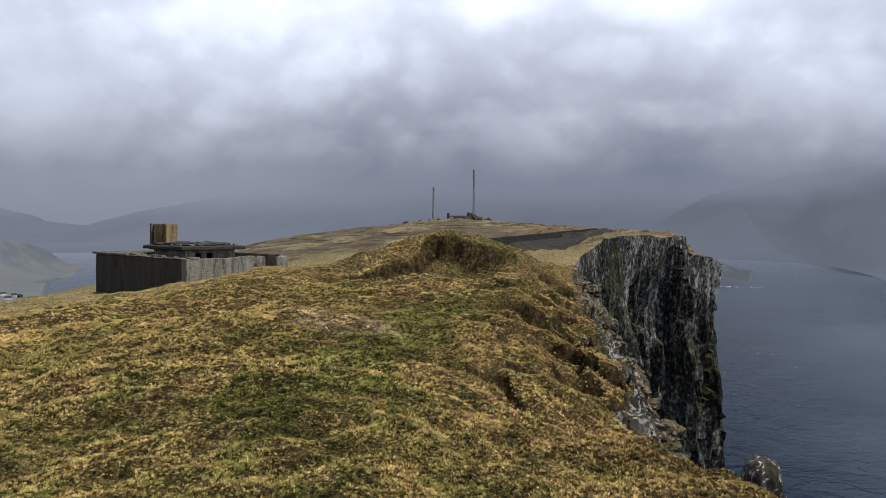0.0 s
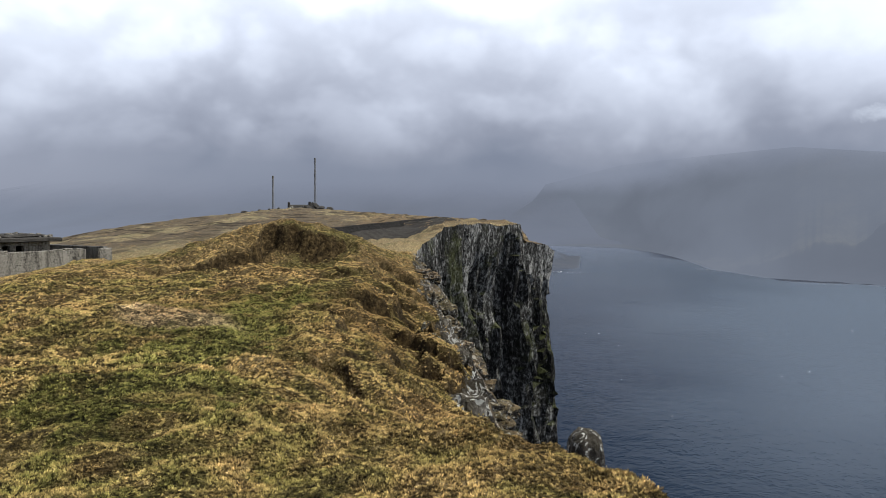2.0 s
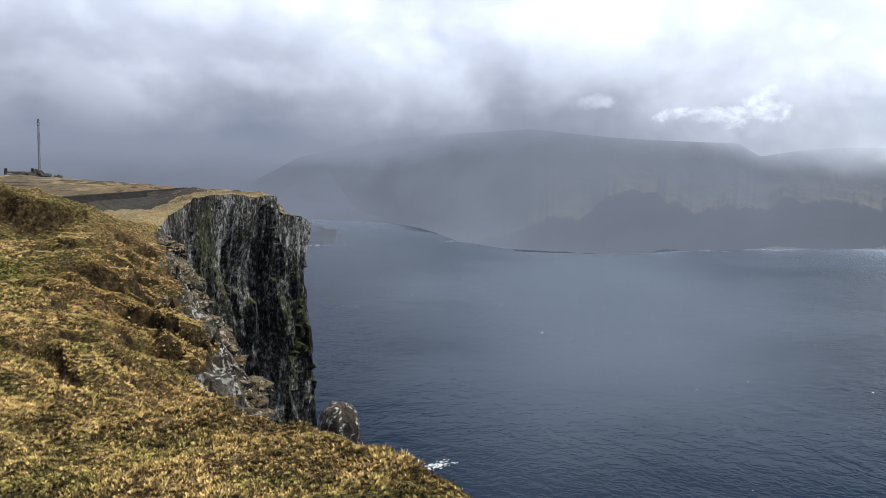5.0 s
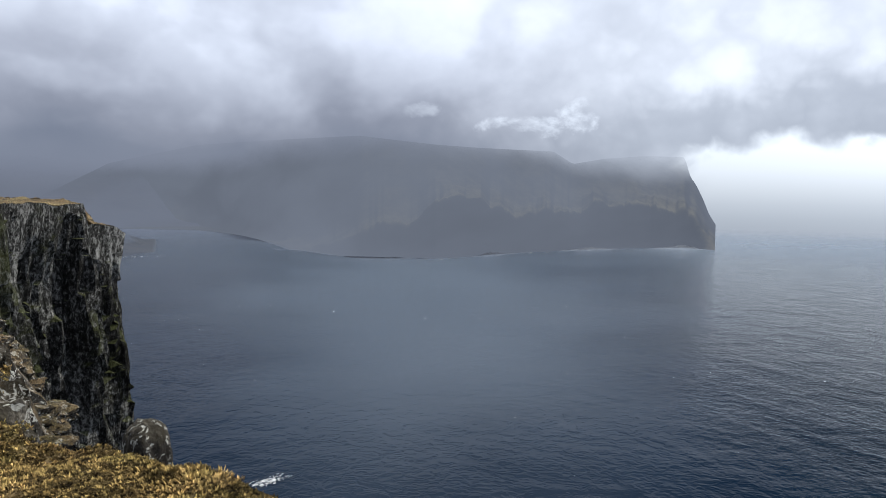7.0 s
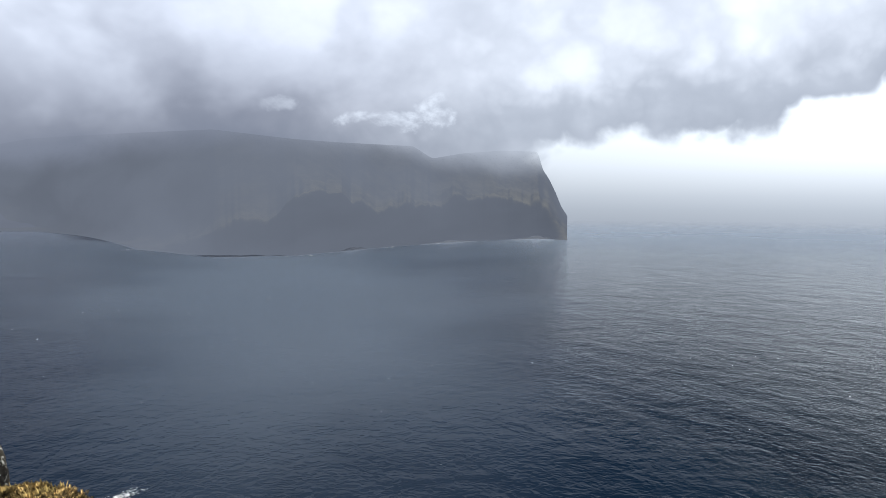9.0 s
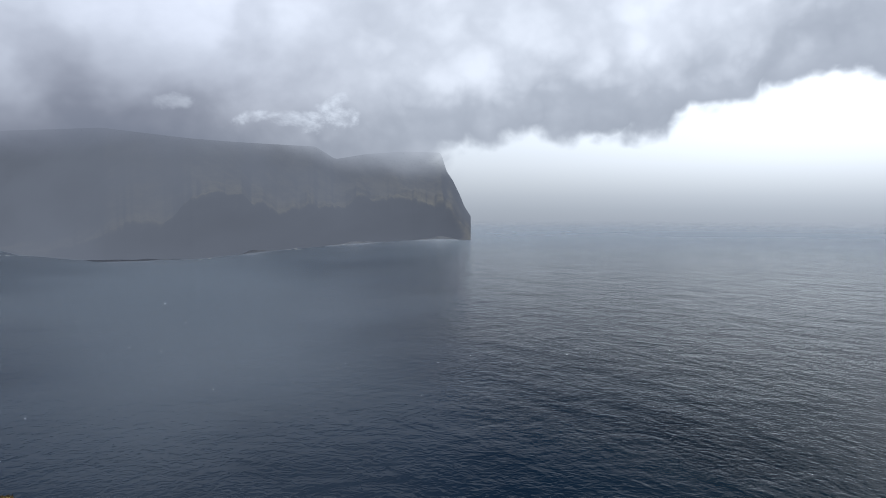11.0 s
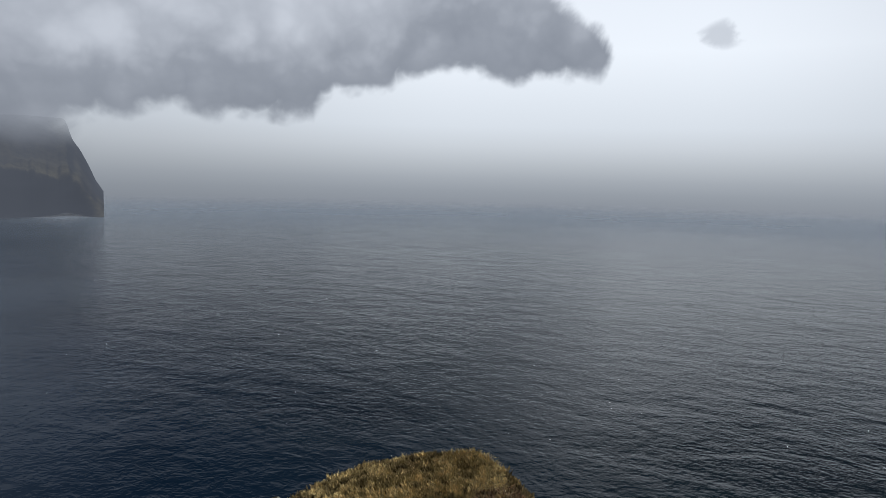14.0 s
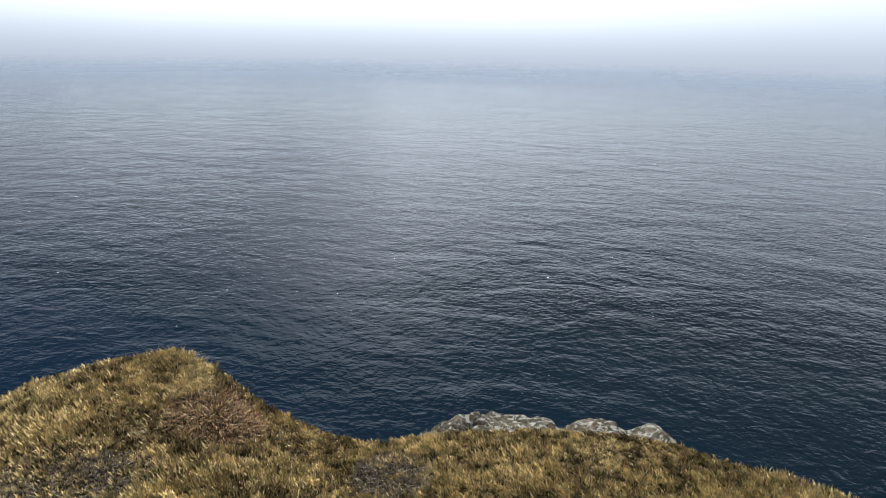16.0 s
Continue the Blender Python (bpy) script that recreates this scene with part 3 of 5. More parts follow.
GREY_STEEL = make_concrete("dull_galvanised_steel", (0.27, 0.278, 0.29), (0.17, 0.175, 0.182))
GRAVEL = make_rock("grey_gravel", (0.012, 0.011, 0.009), (0.03, 0.027, 0.023), (0.06, 0.054, 0.046), 0.05, 0.0, 0.9)
NEAR_BLACK = make_rock("near_black_grain", (0.004, 0.0035, 0.003), (0.01, 0.009, 0.008), (0.025, 0.022, 0.018), 0.0, 0.0, 0.8)
WATER = make_water()
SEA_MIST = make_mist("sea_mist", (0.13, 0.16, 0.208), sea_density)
HEAD_LAND = make_haze_glow_land("haze_glow_headland", (0.188, 0.206, 0.244), 0.62, 115.0, 270.0, 0.1)
SPIT_LAND = make_haze_glow_land("haze_glow_spit", (0.135, 0.15, 0.185), 0.9, -138.0, -95.0, 0.0, 0.0)
INNER_LAND = make_haze_glow_land("haze_glow_inner_land", (0.195, 0.21, 0.232), 0.74, 20.0, 260.0, 0.55, 0.0)
FAR_LAND = make_haze_glow_land("haze_glow_far_hills", (0.192, 0.21, 0.255), 0.95, -20.0, 240.0, 0.0)


# ---------------------------------------------------------------- mesh helpers
def mesh_ob(name, verts, faces, mat, smooth_shade=False, parent=None):
    me = bpy.data.meshes.new(name)
    me.from_pydata([tuple(map(float, v)) for v in verts], [], [tuple(map(int, f)) for f in faces])
    me.materials.append(mat)
    if smooth_shade:
        me.polygons.foreach_set("use_smooth", [True] * len(me.polygons))
    me.update()
    ob = new(name, me)
    if parent:
        ob.parent = parent
    return ob


def grid_ob(name, P, mat, smooth_shade=True, flip=False):
    """P: rows x columns x 3."""
    n, k = P.shape[:2]
    idx = np.arange(n * k).reshape(n, k)
    f = np.stack([idx[:-1, :-1], idx[1:, :-1], idx[1:, 1:], idx[:-1, 1:]], -1).reshape(-1, 4)
    if flip:
        f = f[:, ::-1]
    return mesh_ob(name, P.reshape(-1, 3), f, mat, smooth_shade)


def hashed(i, j, seed):
    h = np.sin(i * 127.1 + j * 311.7 + seed * 74.7) * 43758.5453
    return h - np.floor(h)


def vnoise(x, y, seed=0):
    i, j = np.floor(x), np.floor(y)
    u, v = x - i, y - j
    u, v = u * u * (3 - 2 * u), v * v * (3 - 2 * v)
    a, b = hashed(i, j, seed), hashed(i + 1, j, seed)
    c, d = hashed(i, j + 1, seed), hashed(i + 1, j + 1, seed)
    return (a + (b - a) * u) * (1 - v) + (c + (d - c) * u) * v - 0.5


def fbm(x, y, octaves=4, seed=0, gain=0.5):
    out, amp = 0.0, 1.0
    for o in range(octaves):
        out = out + amp * vnoise(x * 2 ** o + 13.7 * o, y * 2 ** o - 7.1 * o, seed + o)
        amp *= gain
    return out


def sstep(v, lo, hi):
    t = np.clip((v - lo) / (hi - lo), 0, 1)
    return t * t * (3 - 2 * t)


# ---------------------------------------------------------------- the shape of the land
# brink of the cliff: northing -> easting
BRINK_Y = (-60, -20, -6, -3, -2.4, -1.85, -1.7, -1.48, -1.1, -0.8, -0.55, -0.3, 0.0, 0.45, 0.7, 0.95, 1.5, 2.5, 3.25, 3.6, 4.05, 4.4, 4.75, 5.3, 6.2, 7.2, 8.2, 9.0, 10.0, 11.5, 13, 14.5, 16, 18, 20, 23, 27, 35, 45, 57, 70, 83, 92, 97, 100, 104, 110, 140, 200, 300, 400, 520, 700)
BRINK_X = (-6, -3, 0.2, 1.0, 1.4, 1.85, 2.05, 2.25, 2.45, 2.5, 2.5, 2.6, 2.72, 2.7, 2.6, 2.2, 1.91, 1.9, 1.99, 1.97, 1.9, 1.78, 1.5, 1.3, 1.45, 1.9, 2.4, 2.7, 2.85, 3.1, 3.35, 3.5, 3.7, 3.95, 4.35, 4.85, 5.3, 6.2, 7.8, 9.9, 13.5, 18.5, 26, 34, 38.6, 39.0, 38.2, 39, 50, 70, 60, -40, -150)


def brink(y):
    return np.interp(y, BRINK_Y, BRINK_X) + fbm(y * 0.9, y * 0 + 3, 3, 5) * 0.22 * sstep(np.abs(y), 5, 12)


def bump(x, y, cx, cy, rx, ry):
    return np.exp(-((x - cx) / rx) ** 2 - ((y - cy) / ry) ** 2)


def pit(x, y, cx, cy, rx, ry):
    """A slump that deepens northwards and ends in a steep little scarp."""
    v = (y - cy) / ry
    return np.exp(-((x - cx) / rx) ** 4) * sstep(v, -1.2, 0.6) * (1 - sstep(v, 0.85, 1.1))


def cells(x, y, scale, seed):
    """Angular blocks: each point takes the height and the tilt of the block whose heart lies nearest."""
    u, v = x / scale, y / scale
    i0, j0 = np.floor(u), np.floor(v)
    best = np.full(np.shape(u), 9.0)
    high, tone = np.zeros(np.shape(u)), np.zeros(np.shape(u))
    for di in (-1, 0, 1):
        for dj in (-1, 0, 1):
            i, j = i0 + di, j0 + dj
            du, dv = u - i - hashed(i, j, seed), v - j - hashed(i, j, seed + 1)
            q = du * du + dv * dv
            nearer = q < best
            k = hashed(i, j, seed + 2)
            tilt = (hashed(i, j, seed + 3) - 0.5) * du + (hashed(i, j, seed + 4) - 0.5) * dv
            high = np.where(nearer, k - 0.5 + 0.9 * tilt, high)
            tone = np.where(nearer, k, tone)
            best = np.minimum(best, q)
    return high, tone


def crag(x, y):
    """How far the turf has given way to bare rock along the brink, 0 to 1."""
    d = brink(y) - x
    wide = 0.26 + 0.5 * bump(0, y, 0, 14.2, 1, 1.3) + 0.3 * bump(0, y, 0, 9.4, 1, 0.7) + 0.2 * bump(0, y, 0, 22, 1, 3) + 0.8 * fbm(x * 1.3, y * 1.3, 4, 201, 0.6)
    return sstep(wide - d, -0.1, 0.22) * sstep(y, 6.3, 8.2) * (1 - sstep(y, 34, 44))


SLUMPS = ((1.7, 13.6, 0.6, 0.5, 0.4), (2.55, 13.4, 0.36, 0.6, 0.55), (2.68, 11.2, 0.3, 0.5, 0.65), (1.95, 9.75, 0.34, 0.55, 0.5), (2.9, 17.0, 0.6, 0.7, 0.4), (3.5, 21.0, 0.7, 0.9, 0.4), (2.1, 11.6, 0.3, 0.4, 0.25), (3.6, 24.6, 0.9, 0.8, 0.35), (2.2, 14.9, 0.45, 0.45, 0.4), (2.05, 12.5, 0.3, 0.35, 0.3), (3.1, 18.7, 0.5, 0.5, 0.4), (2.75, 15.6, 0.35, 0.45, 0.45))


def slumped(x, y):
    return x + 0.45 * fbm(x * 1.4, y * 1.4, 4, 15, 0.6), y + 0.45 * fbm(x * 1.4 + 9, y * 1.4, 4, 16, 0.6)


def rim(x, y):
    """Metres that a place lies south of the ragged scarp of the hollow, and the height of the scarp there."""
    line = 27.3 - 0.11 * (x - 0.4) ** 2 + 1.5 * fbm(x * 0.75, x * 0, 4, 141, 0.55) + 0.5 * fbm(x * 1.5, y * 1.5, 3, 142)
    high = 0.78 * np.exp(-((x - 0.6) / 1.9) ** 4) + 0.42 * np.exp(-((x + 2.6) / 1.6) ** 4) + 0.3 * np.exp(-((x - 3.9) / 1.0) ** 4)
    return line - y, high


def scars(x, y):
    """Brown sedge and peat where the sward has torn, with overhang shade put into the colour: inside the hollow and the
    slumps.
    """
    south, high = rim(x, y)
    torn = np.clip(high * 1.6, 0, 1) * sstep(south, -0.05, 0.1) * (1 - 0.55 * sstep(south, 0.4, 0.75)) * (1 - sstep(south, 1.2, 2.3))
    qx, qy = slumped(x, y)
    for cx, cy, rx, ry, dp in SLUMPS:
        v = (qy - cy) / ry
        torn = np.maximum(torn, np.exp(-((qx - cx) / (rx * 1.05)) ** 4) * sstep(v, -0.3, 0.5) * (1 - sstep(v, 0.98, 1.15)))
    return torn


def beside_bank(x, y):
    """Metres seaward of the dark bank that runs from (6.3, 86) to (33, 152)."""
    return (x - 6.3) * 0.927 - (y - 86.0) * 0.375


def land_z(x, y):
    x, y = np.asarray(x, float), np.asarray(y, float)
    xl = np.maximum(0, -x)
    near = -(0.0072 + 0.000046 * np.clip(y, 0, 50)) * np.where(xl < 16, xl * xl, 256 + 11 * (xl - 16)) - 0.0042 * np.maximum(0, xl - 25) ** 2
    far = 2.7 - 0.0015 * (10 - x) ** 2 + 1.8 * bump(x, y, 6, 300, 20, 45)
    w = sstep(y, 75, 240)
    z = near * (1 - w) + far * w
    z = z - 1.5 * sstep(y, 30, 48) * (1 - sstep(y, 80, 190)) * sstep(x, -16, 0)
    # seaward shoulder
    d = brink(y) - x
    z = z - 0.9 * sstep(2.4 - d, 0, 2.4) * sstep(y, 4.9, 8) * (1 - sstep(y, 18, 40))
    # raised lip beside the walker
    z = z + 0.11 * sstep(x, 0.3, 1.6) * (1 - sstep(y, 4.5, 6)) + 0.325 * bump(x, y, 2.85, 0.03, 0.85, np.where(y < 0.03, 0.31, 0.75)) + 0.02 * bump(x, y, 2.45, -1.1, 0.5, 0.4)
    # ringed hollow, open towards the walker
    south, high = rim(x, y)
    z = z - 0.22 * bump(x, y, 0.3, 24.0, 4.5, 2.5)
    z = z + 1.42 * bump(x, y, 0.4, 28.0, 3.4, 2.3) + 0.16 * fbm(x * 1.1, y * 1.1, 3, 143) * bump(x, y, 0, 27, 5, 2.5)
    z = z - high * sstep(south, 0.0, 0.4) * (1 - sstep(south, 0.8, 2.7))
    # slumped turf steps near the brink
    z = z - 0.26 * sstep(fbm(x * 0.6, y * 0.6, 3, 19), 0.06, 0.13) * sstep(x, -0.2, 1.0) * sstep(y, 7, 9) * (1 - sstep(y, 22, 26))
    qx, qy = slumped(x, y)
    for cx, cy, rx, ry, dp in SLUMPS:
        z = z - dp * pit(qx, qy, cx, cy, rx, ry)
    # broken rock along the brink
    rock = crag(x, y)
    big, _ = cells(x + 0.2 * fbm(x * 2, y * 2, 2, 31), y, 0.62, 301)
    small, _ = cells(x, y + 0.1 * fbm(x * 5, y * 5, 2, 32), 0.21, 307)
    z = z + rock * (0.42 * big + 0.14 * small - 0.22 * sstep(1.0 - d, 0, 1.0) + 0.5 * bump(x, y, 3.15, 14.1, 0.45, 0.9))
    # hump by the far brink, step at the dark bank
    z = z + 0.7 * bump(x, y, 11.0, 72.0, 3.5, 6.0)
    z = z - 1.6 * sstep(beside_bank(x, y), -3.0, 1.0) * sstep(y, 80, 90) * (1 - sstep(y, 146, 156))
    z = z + 3.5 * sstep(x, 10, 25) * sstep(y, 62, 84) * (1 - sstep(y, 110, 160))
    # low shoulder of the far brow
    z = z - (2.7 * sstep(x, 31.9, 32.6) + 0.5 * sstep(x, 33.5, 36.5) + 0.9 * sstep(x, 36.8, 38.6)) * sstep(y, 80, 95) * (1 - sstep(y, 106, 120))
    # down to the inner fjord
    z = z - 160 * sstep(-x, 70, 520) - 150 * sstep(y, 420, 900)
    rr = np.hypot(x, y)
    z = z + fbm(x * 0.35, y * 0.35, 4, 11) * (0.3 + 0.003 * rr) * sstep(rr, 3, 10)
    tuss = fbm(x * 2.0, y * 2.0, 4, 23, 0.6)
    hag = 0.3 - np.abs(fbm(x * 1.1, y * 1.1, 3, 29, 0.6))
    return np.maximum(z + (tuss * 0.12 + hag * 0.22) * (0.35 + 0.65 * sstep(rr, 2.5, 6)), SEA - 3)


# ---------------------------------------------------------------- ground, cliff, water
def brink_rows():
    ys, y = [], -60.0
    while y < 700:
        ys.append(y)
        y += max(0.06, min(8.0, 0.012 * abs(y) + 0.05)) if y > 45 or y < -2 else 0.035 + 0.0035 * abs(y)
        if 80 < y < 106:
            y -= 0.7
    return np.array(ys)


ROWS = brink_rows()


def make_ground():
    u, step = [0.0], 0.04
    while u[-1] < 650:
        u.append(u[-1] + step)
        step = 0.04 if u[-1] < 1.8 else 0.09 if u[-1] < 13 else min(step * 1.045, 14)
    u = np.array(u)
    Y = np.repeat(ROWS[:, None], len(u), 1)
    X = brink(ROWS)[:, None] - u[None, :]
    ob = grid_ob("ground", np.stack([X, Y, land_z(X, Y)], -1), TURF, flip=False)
    _, tone = cells(X, Y, 0.62, 301)
    bare = crag(X, Y) * np.clip(0.2 + 1.3 * (tone - 0.25) + 1.4 * fbm(X * 2.5, Y * 2.5, 3, 211) + 0.7 * sstep(0.5 - u[None, :], 0, 0.4), 0, 1)
    ob.data.attributes.new("torn", "FLOAT", "POINT").data.foreach_set("value", scars(X, Y).ravel())
    ob.data.attributes.new("rock", "FLOAT", "POINT").data.foreach_set("value", bare.ravel())
    return tagged(ob, "winter turf of straw and olive grass on a cliff top", "ground", kind="structure")


def cliff_face(name, y0, y1, mat, label, far):
    v = np.concatenate([np.linspace(0, 1, 14)[:-1], np.linspace(1, 8, 50)[:-1], np.linspace(8, 40, 70)[:-1], np.linspace(40, 160, 45)])
    yy = np.linspace(y0, y1, 24000)
    xx = brink(yy)
    s = np.concatenate([[0], np.cumsum(np.hypot(np.diff(xx), np.diff(yy)))])
    rad = np.hypot(xx, yy)
    want = np.concatenate([[0], np.cumsum(np.diff(s) / np.where(yy[1:] < -4, 0.6, np.clip(rad[1:] * 0.004, 0.05, 0.8)))])
    rows = np.append(np.interp(np.arange(0, want[-1], 1.0), want, yy), y1)
    x0, ss = brink(rows), np.interp(rows, yy, s)
    w = np.maximum(0.6, 0.04 * np.hypot(x0, rows))
    dx = brink(rows + w) - brink(rows - w)
    nx, ny = 2 * w, -dx
    ln = np.hypot(nx, ny)
    nx, ny = nx / ln, ny / ln
    S, V = np.meshgrid(ss, v, indexing="ij")
    reach = np.clip(V / (9.0 if far else 2.0), 0, 1)
    warp = fbm(S * 0.4, V * 0.1, 3, 71) * (1.5 if far else 0.5)
    if far:
        block = hashed(np.floor((S + warp) * 0.45), np.floor((V + 4 * warp) * 0.05), 3) * 2.0 + hashed(np.floor((S + warp) * 1.1), np.floor((V + 3 * warp) * 0.16), 5) * 1.2
        out = 0.035 * V + reach * (fbm(S * 0.09, V * 0.02, 4, 31) * 5.0 + fbm(S * 0.6, V * 0.1, 4, 41, 0.6) * 1.6 + block - 0.9)
    else:
        block = hashed(np.floor((S + warp) * 1.3), np.floor((V + warp) * 1.1), 3) * 0.6 + hashed(np.floor((S + warp) * 4.1), np.floor((V + warp) * 3.3), 5) * 0.35
        ledge = sstep(rows, 5, 7.5)[:, None]
        out = 0.04 * V + reach * fbm(S * 0.8, V * 0.6, 5, 41, 0.65) * 0.8 + np.clip(V, 0, 1) * block * 0.6
        out = 0.7 * out + ledge * 0.25 * sstep(V, 0.25, 0.9)
    out = out * np.clip(V * 4, 0, 1)
    X = x0[:, None] + nx[:, None] * out
    Y = rows[:, None] + ny[:, None] * out
    Z = land_z(x0, rows)[:, None] - V + reach * fbm(S * 0.8, V * 0.8, 3, 61) * 0.5
    Z = np.maximum(Z, SEA - 4)
    ob = grid_ob(name, np.stack([X, Y, Z], -1), mat, smooth_shade=False, flip=True)
    return tagged(ob, label, "cliff", kind="structure")


def disc(name, radius, z, mat, rings=60, spokes=180):
    r = np.concatenate([[0.5], np.geomspace(20, radius, rings)])
    a = np.linspace(0, 2 * np.pi, spokes + 1)
    P = np.stack([np.outer(r, np.sin(a)), np.outer(r, np.cos(a)), np.full((len(r), len(a)), z)], -1)
    return grid_ob(name, P, mat, flip=False)


make_ground()
cliff_face("cliff_near", -60, 36, CRAG, "craggy lichen-spotted rock below the turf edge", False)
cliff_face("cliff_far", 36, 420, CLIFF, "dark basalt sea cliff with moss and pale lichen", True)
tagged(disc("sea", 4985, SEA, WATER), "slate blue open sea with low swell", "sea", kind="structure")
# flat sheet just above the water, its cover by distance stands in for haze
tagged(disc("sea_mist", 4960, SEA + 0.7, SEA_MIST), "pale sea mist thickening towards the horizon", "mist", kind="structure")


# far coasts: bearing, distance of the waterline, height of the skyline in degrees
HEAD = ((14, 4100, -1.0), (20, 3900, 2.4), (26, 3650, 3.9), (29, 3130, 4.2), (32.5, 2230, 4.5), (38, 1890, 4.9), (44, 1890, 4.3), (47.3, 2000, 4.1), (52, 2200, 3.9), (53.1, 2260, 3.85),
        (54.6, 2340, 2.9), (57, 2430, 3.3), (60, 2530, 3.5), (62.9, 2600, 3.4), (63.1, 2600, 2.15), (63.7, 2590, 1.3), (64.3, 2570, 0.1), (64.7, 2560, -0.95), (65.1, 2545, -1.25), (65.2, 2540, -3.2))
INNER = ((-55, 1500, -0.4), (-36, 1750, -0.8), (-31, 1900, -1.1), (-29.6, 2020, -1.5), (-28.7, 2120, -1.9), (-28, 2220, -2.5), (-27.1, 2320, -2.95), (-26.5, 2365, -3.6))
BEYOND = ((-55, 3900, 2.4), (-36, 4200, 1.6), (-31.3, 4300, 1.0), (-29.4, 4400, 0.5), (-28.3, 4450, 0.0), (-27.7, 4480, -1.1), (-27.2, 4480, -1.9))
FAR = ((-36, 4200, 1.0), (-26, 4200, -0.2), (-22, 4100, 1.0), (-16, 4000, 2.3), (-6, 3900, 3.4), (2, 3900, 3.1), (14, 3800, 3.7), (20, 3900, 2.8), (28, 4000, 0.0))
SPIT = ((8, 2300, -1.0), (16, 2150, -1.6), (20.9, 2000, -2.6), (22.6, 2120, -3.4), (23.5, 2200, -3.8))


def coast(name, table, label, seed, mat, cliffy=1.0):
    A, D, E = np.array(table).T
    az = np.arange(A[0], A[-1] + 0.01, 0.12)
    dw, el = np.interp(az, A, D), np.interp(az, A, E)
    ker = np.hanning(7) / np.hanning(7).sum()
    dw, el = np.convolve(np.pad(dw, 3, "edge"), ker, "valid"), np.convolve(np.pad(el, 3, "edge"), ker, "valid")
    dw = dw * (1 + 0.012 * fbm(az * 0.45, az * 0, 2, seed))
    t = np.concatenate([np.linspace(0, 0.1, 10)[:-1], np.linspace(0.1, 1, 50)])
    depth = 0.3 * dw
    AZ = np.repeat(az[:, None], len(t), 1)
    T = np.repeat(t[None, :], len(az), 0)
    R = dw[:, None] + depth[:, None] * T
    AZ = AZ + 0.5 * fbm(R / 140, AZ * 0.3, 4, seed + 21, 0.6) * (name != "headland")
    top = np.maximum(1.6 + (dw + depth) * np.tan(np.radians(el)) - SEA, 4)
    if cliffy == 0.0:
        top = top * np.clip((az[-1] - az) / 1.5, 0.0, 1.0)
    cl = cliffy * np.clip(0.24 + 0.12 * sstep(az, 46, 58) + 0.2 * bump(az, 0, 45.5, 0, 2.6, 1) + 0.16 * fbm(az * 0.5, az * 0, 5, seed + 5, 0.6), 0.08, 0.6) * sstep(az, 28, 44)
    WX, WY = R * np.sin(np.radians(AZ)), R * np.cos(np.radians(AZ))
    gully = np.abs(fbm(WX / 330, WY / 330, 5, seed + 9))
    rise = np.clip(T, 0, 1) ** (0.8 + 1.1 * (1 - sstep(AZ, 31, 40)) * sstep(AZ, 20, 28))
    prof = cl[:, None] * sstep(T + 0.05 * gully, 0, 0.11) + (1 - cl)[:, None] * (0.55 * rise + 0.45 * sstep(T + 0.25 * gully, 0.35, 0.95))
    gentle = sstep(AZ, 28, 43) if name == "headland" else 1.0
    prof = prof * (gentle + (1 - gentle) * np.clip(T, 0, 1) ** 4)
    prof = np.where(T > 1, 1 - 0.5 * (T - 1), prof)
    Z = SEA - 2 + 6 * sstep(T, 0, 0.04) * np.clip((A[-1] - AZ) / 1.5, 0, 1) + top[:, None] * prof * (1 - 0.42 * gully * np.clip(T * 6, 0, 1) * np.clip(2.5 * (1 - T), 0.0, 1))
    P = np.stack([R * np.sin(np.radians(AZ)), R * np.cos(np.radians(AZ)), Z], -1)
    return tagged(grid_ob(name, P, mat, flip=True), label, "headland", kind="structure")


SHORE = ((-55, 1200, -3.6), (-36, 1400, -4.2), (-31.4, 1470, -4.7), (-29.6, 1550, -4.95), (-28.4, 1640, -5.1))
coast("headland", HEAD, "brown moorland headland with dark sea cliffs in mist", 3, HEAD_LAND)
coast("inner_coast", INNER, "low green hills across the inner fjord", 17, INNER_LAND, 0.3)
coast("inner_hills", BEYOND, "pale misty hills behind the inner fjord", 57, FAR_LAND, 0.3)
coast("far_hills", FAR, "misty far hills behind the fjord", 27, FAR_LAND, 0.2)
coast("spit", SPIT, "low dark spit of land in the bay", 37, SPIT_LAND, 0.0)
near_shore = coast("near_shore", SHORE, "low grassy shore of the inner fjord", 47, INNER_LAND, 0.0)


# ---------------------------------------------------------------- things
def box_bm(bm, x0, y0, z0, x1, y1, z1):
    m = Matrix.Translation(((x0 + x1) / 2, (y0 + y1) / 2, (z0 + z1) / 2)) @ Matrix.Diagonal((x1 - x0, y1 - y0, z1 - z0, 1))
    bmesh.ops.create_cube(bm, size=1, matrix=m)


def part(name, bm, mat, parent, label=""):
    me = bpy.data.meshes.new(name)
    bm.to_mesh(me)
    bm.free()
    me.materials.append(mat)
    ob = new(name, me)
    ob.parent = parent
    return tagged(ob, label)


def bevel(bm, w):
    bmesh.ops.bevel(bm, geom=bm.edges[:], offset=w, segments=1, affect="EDGES")


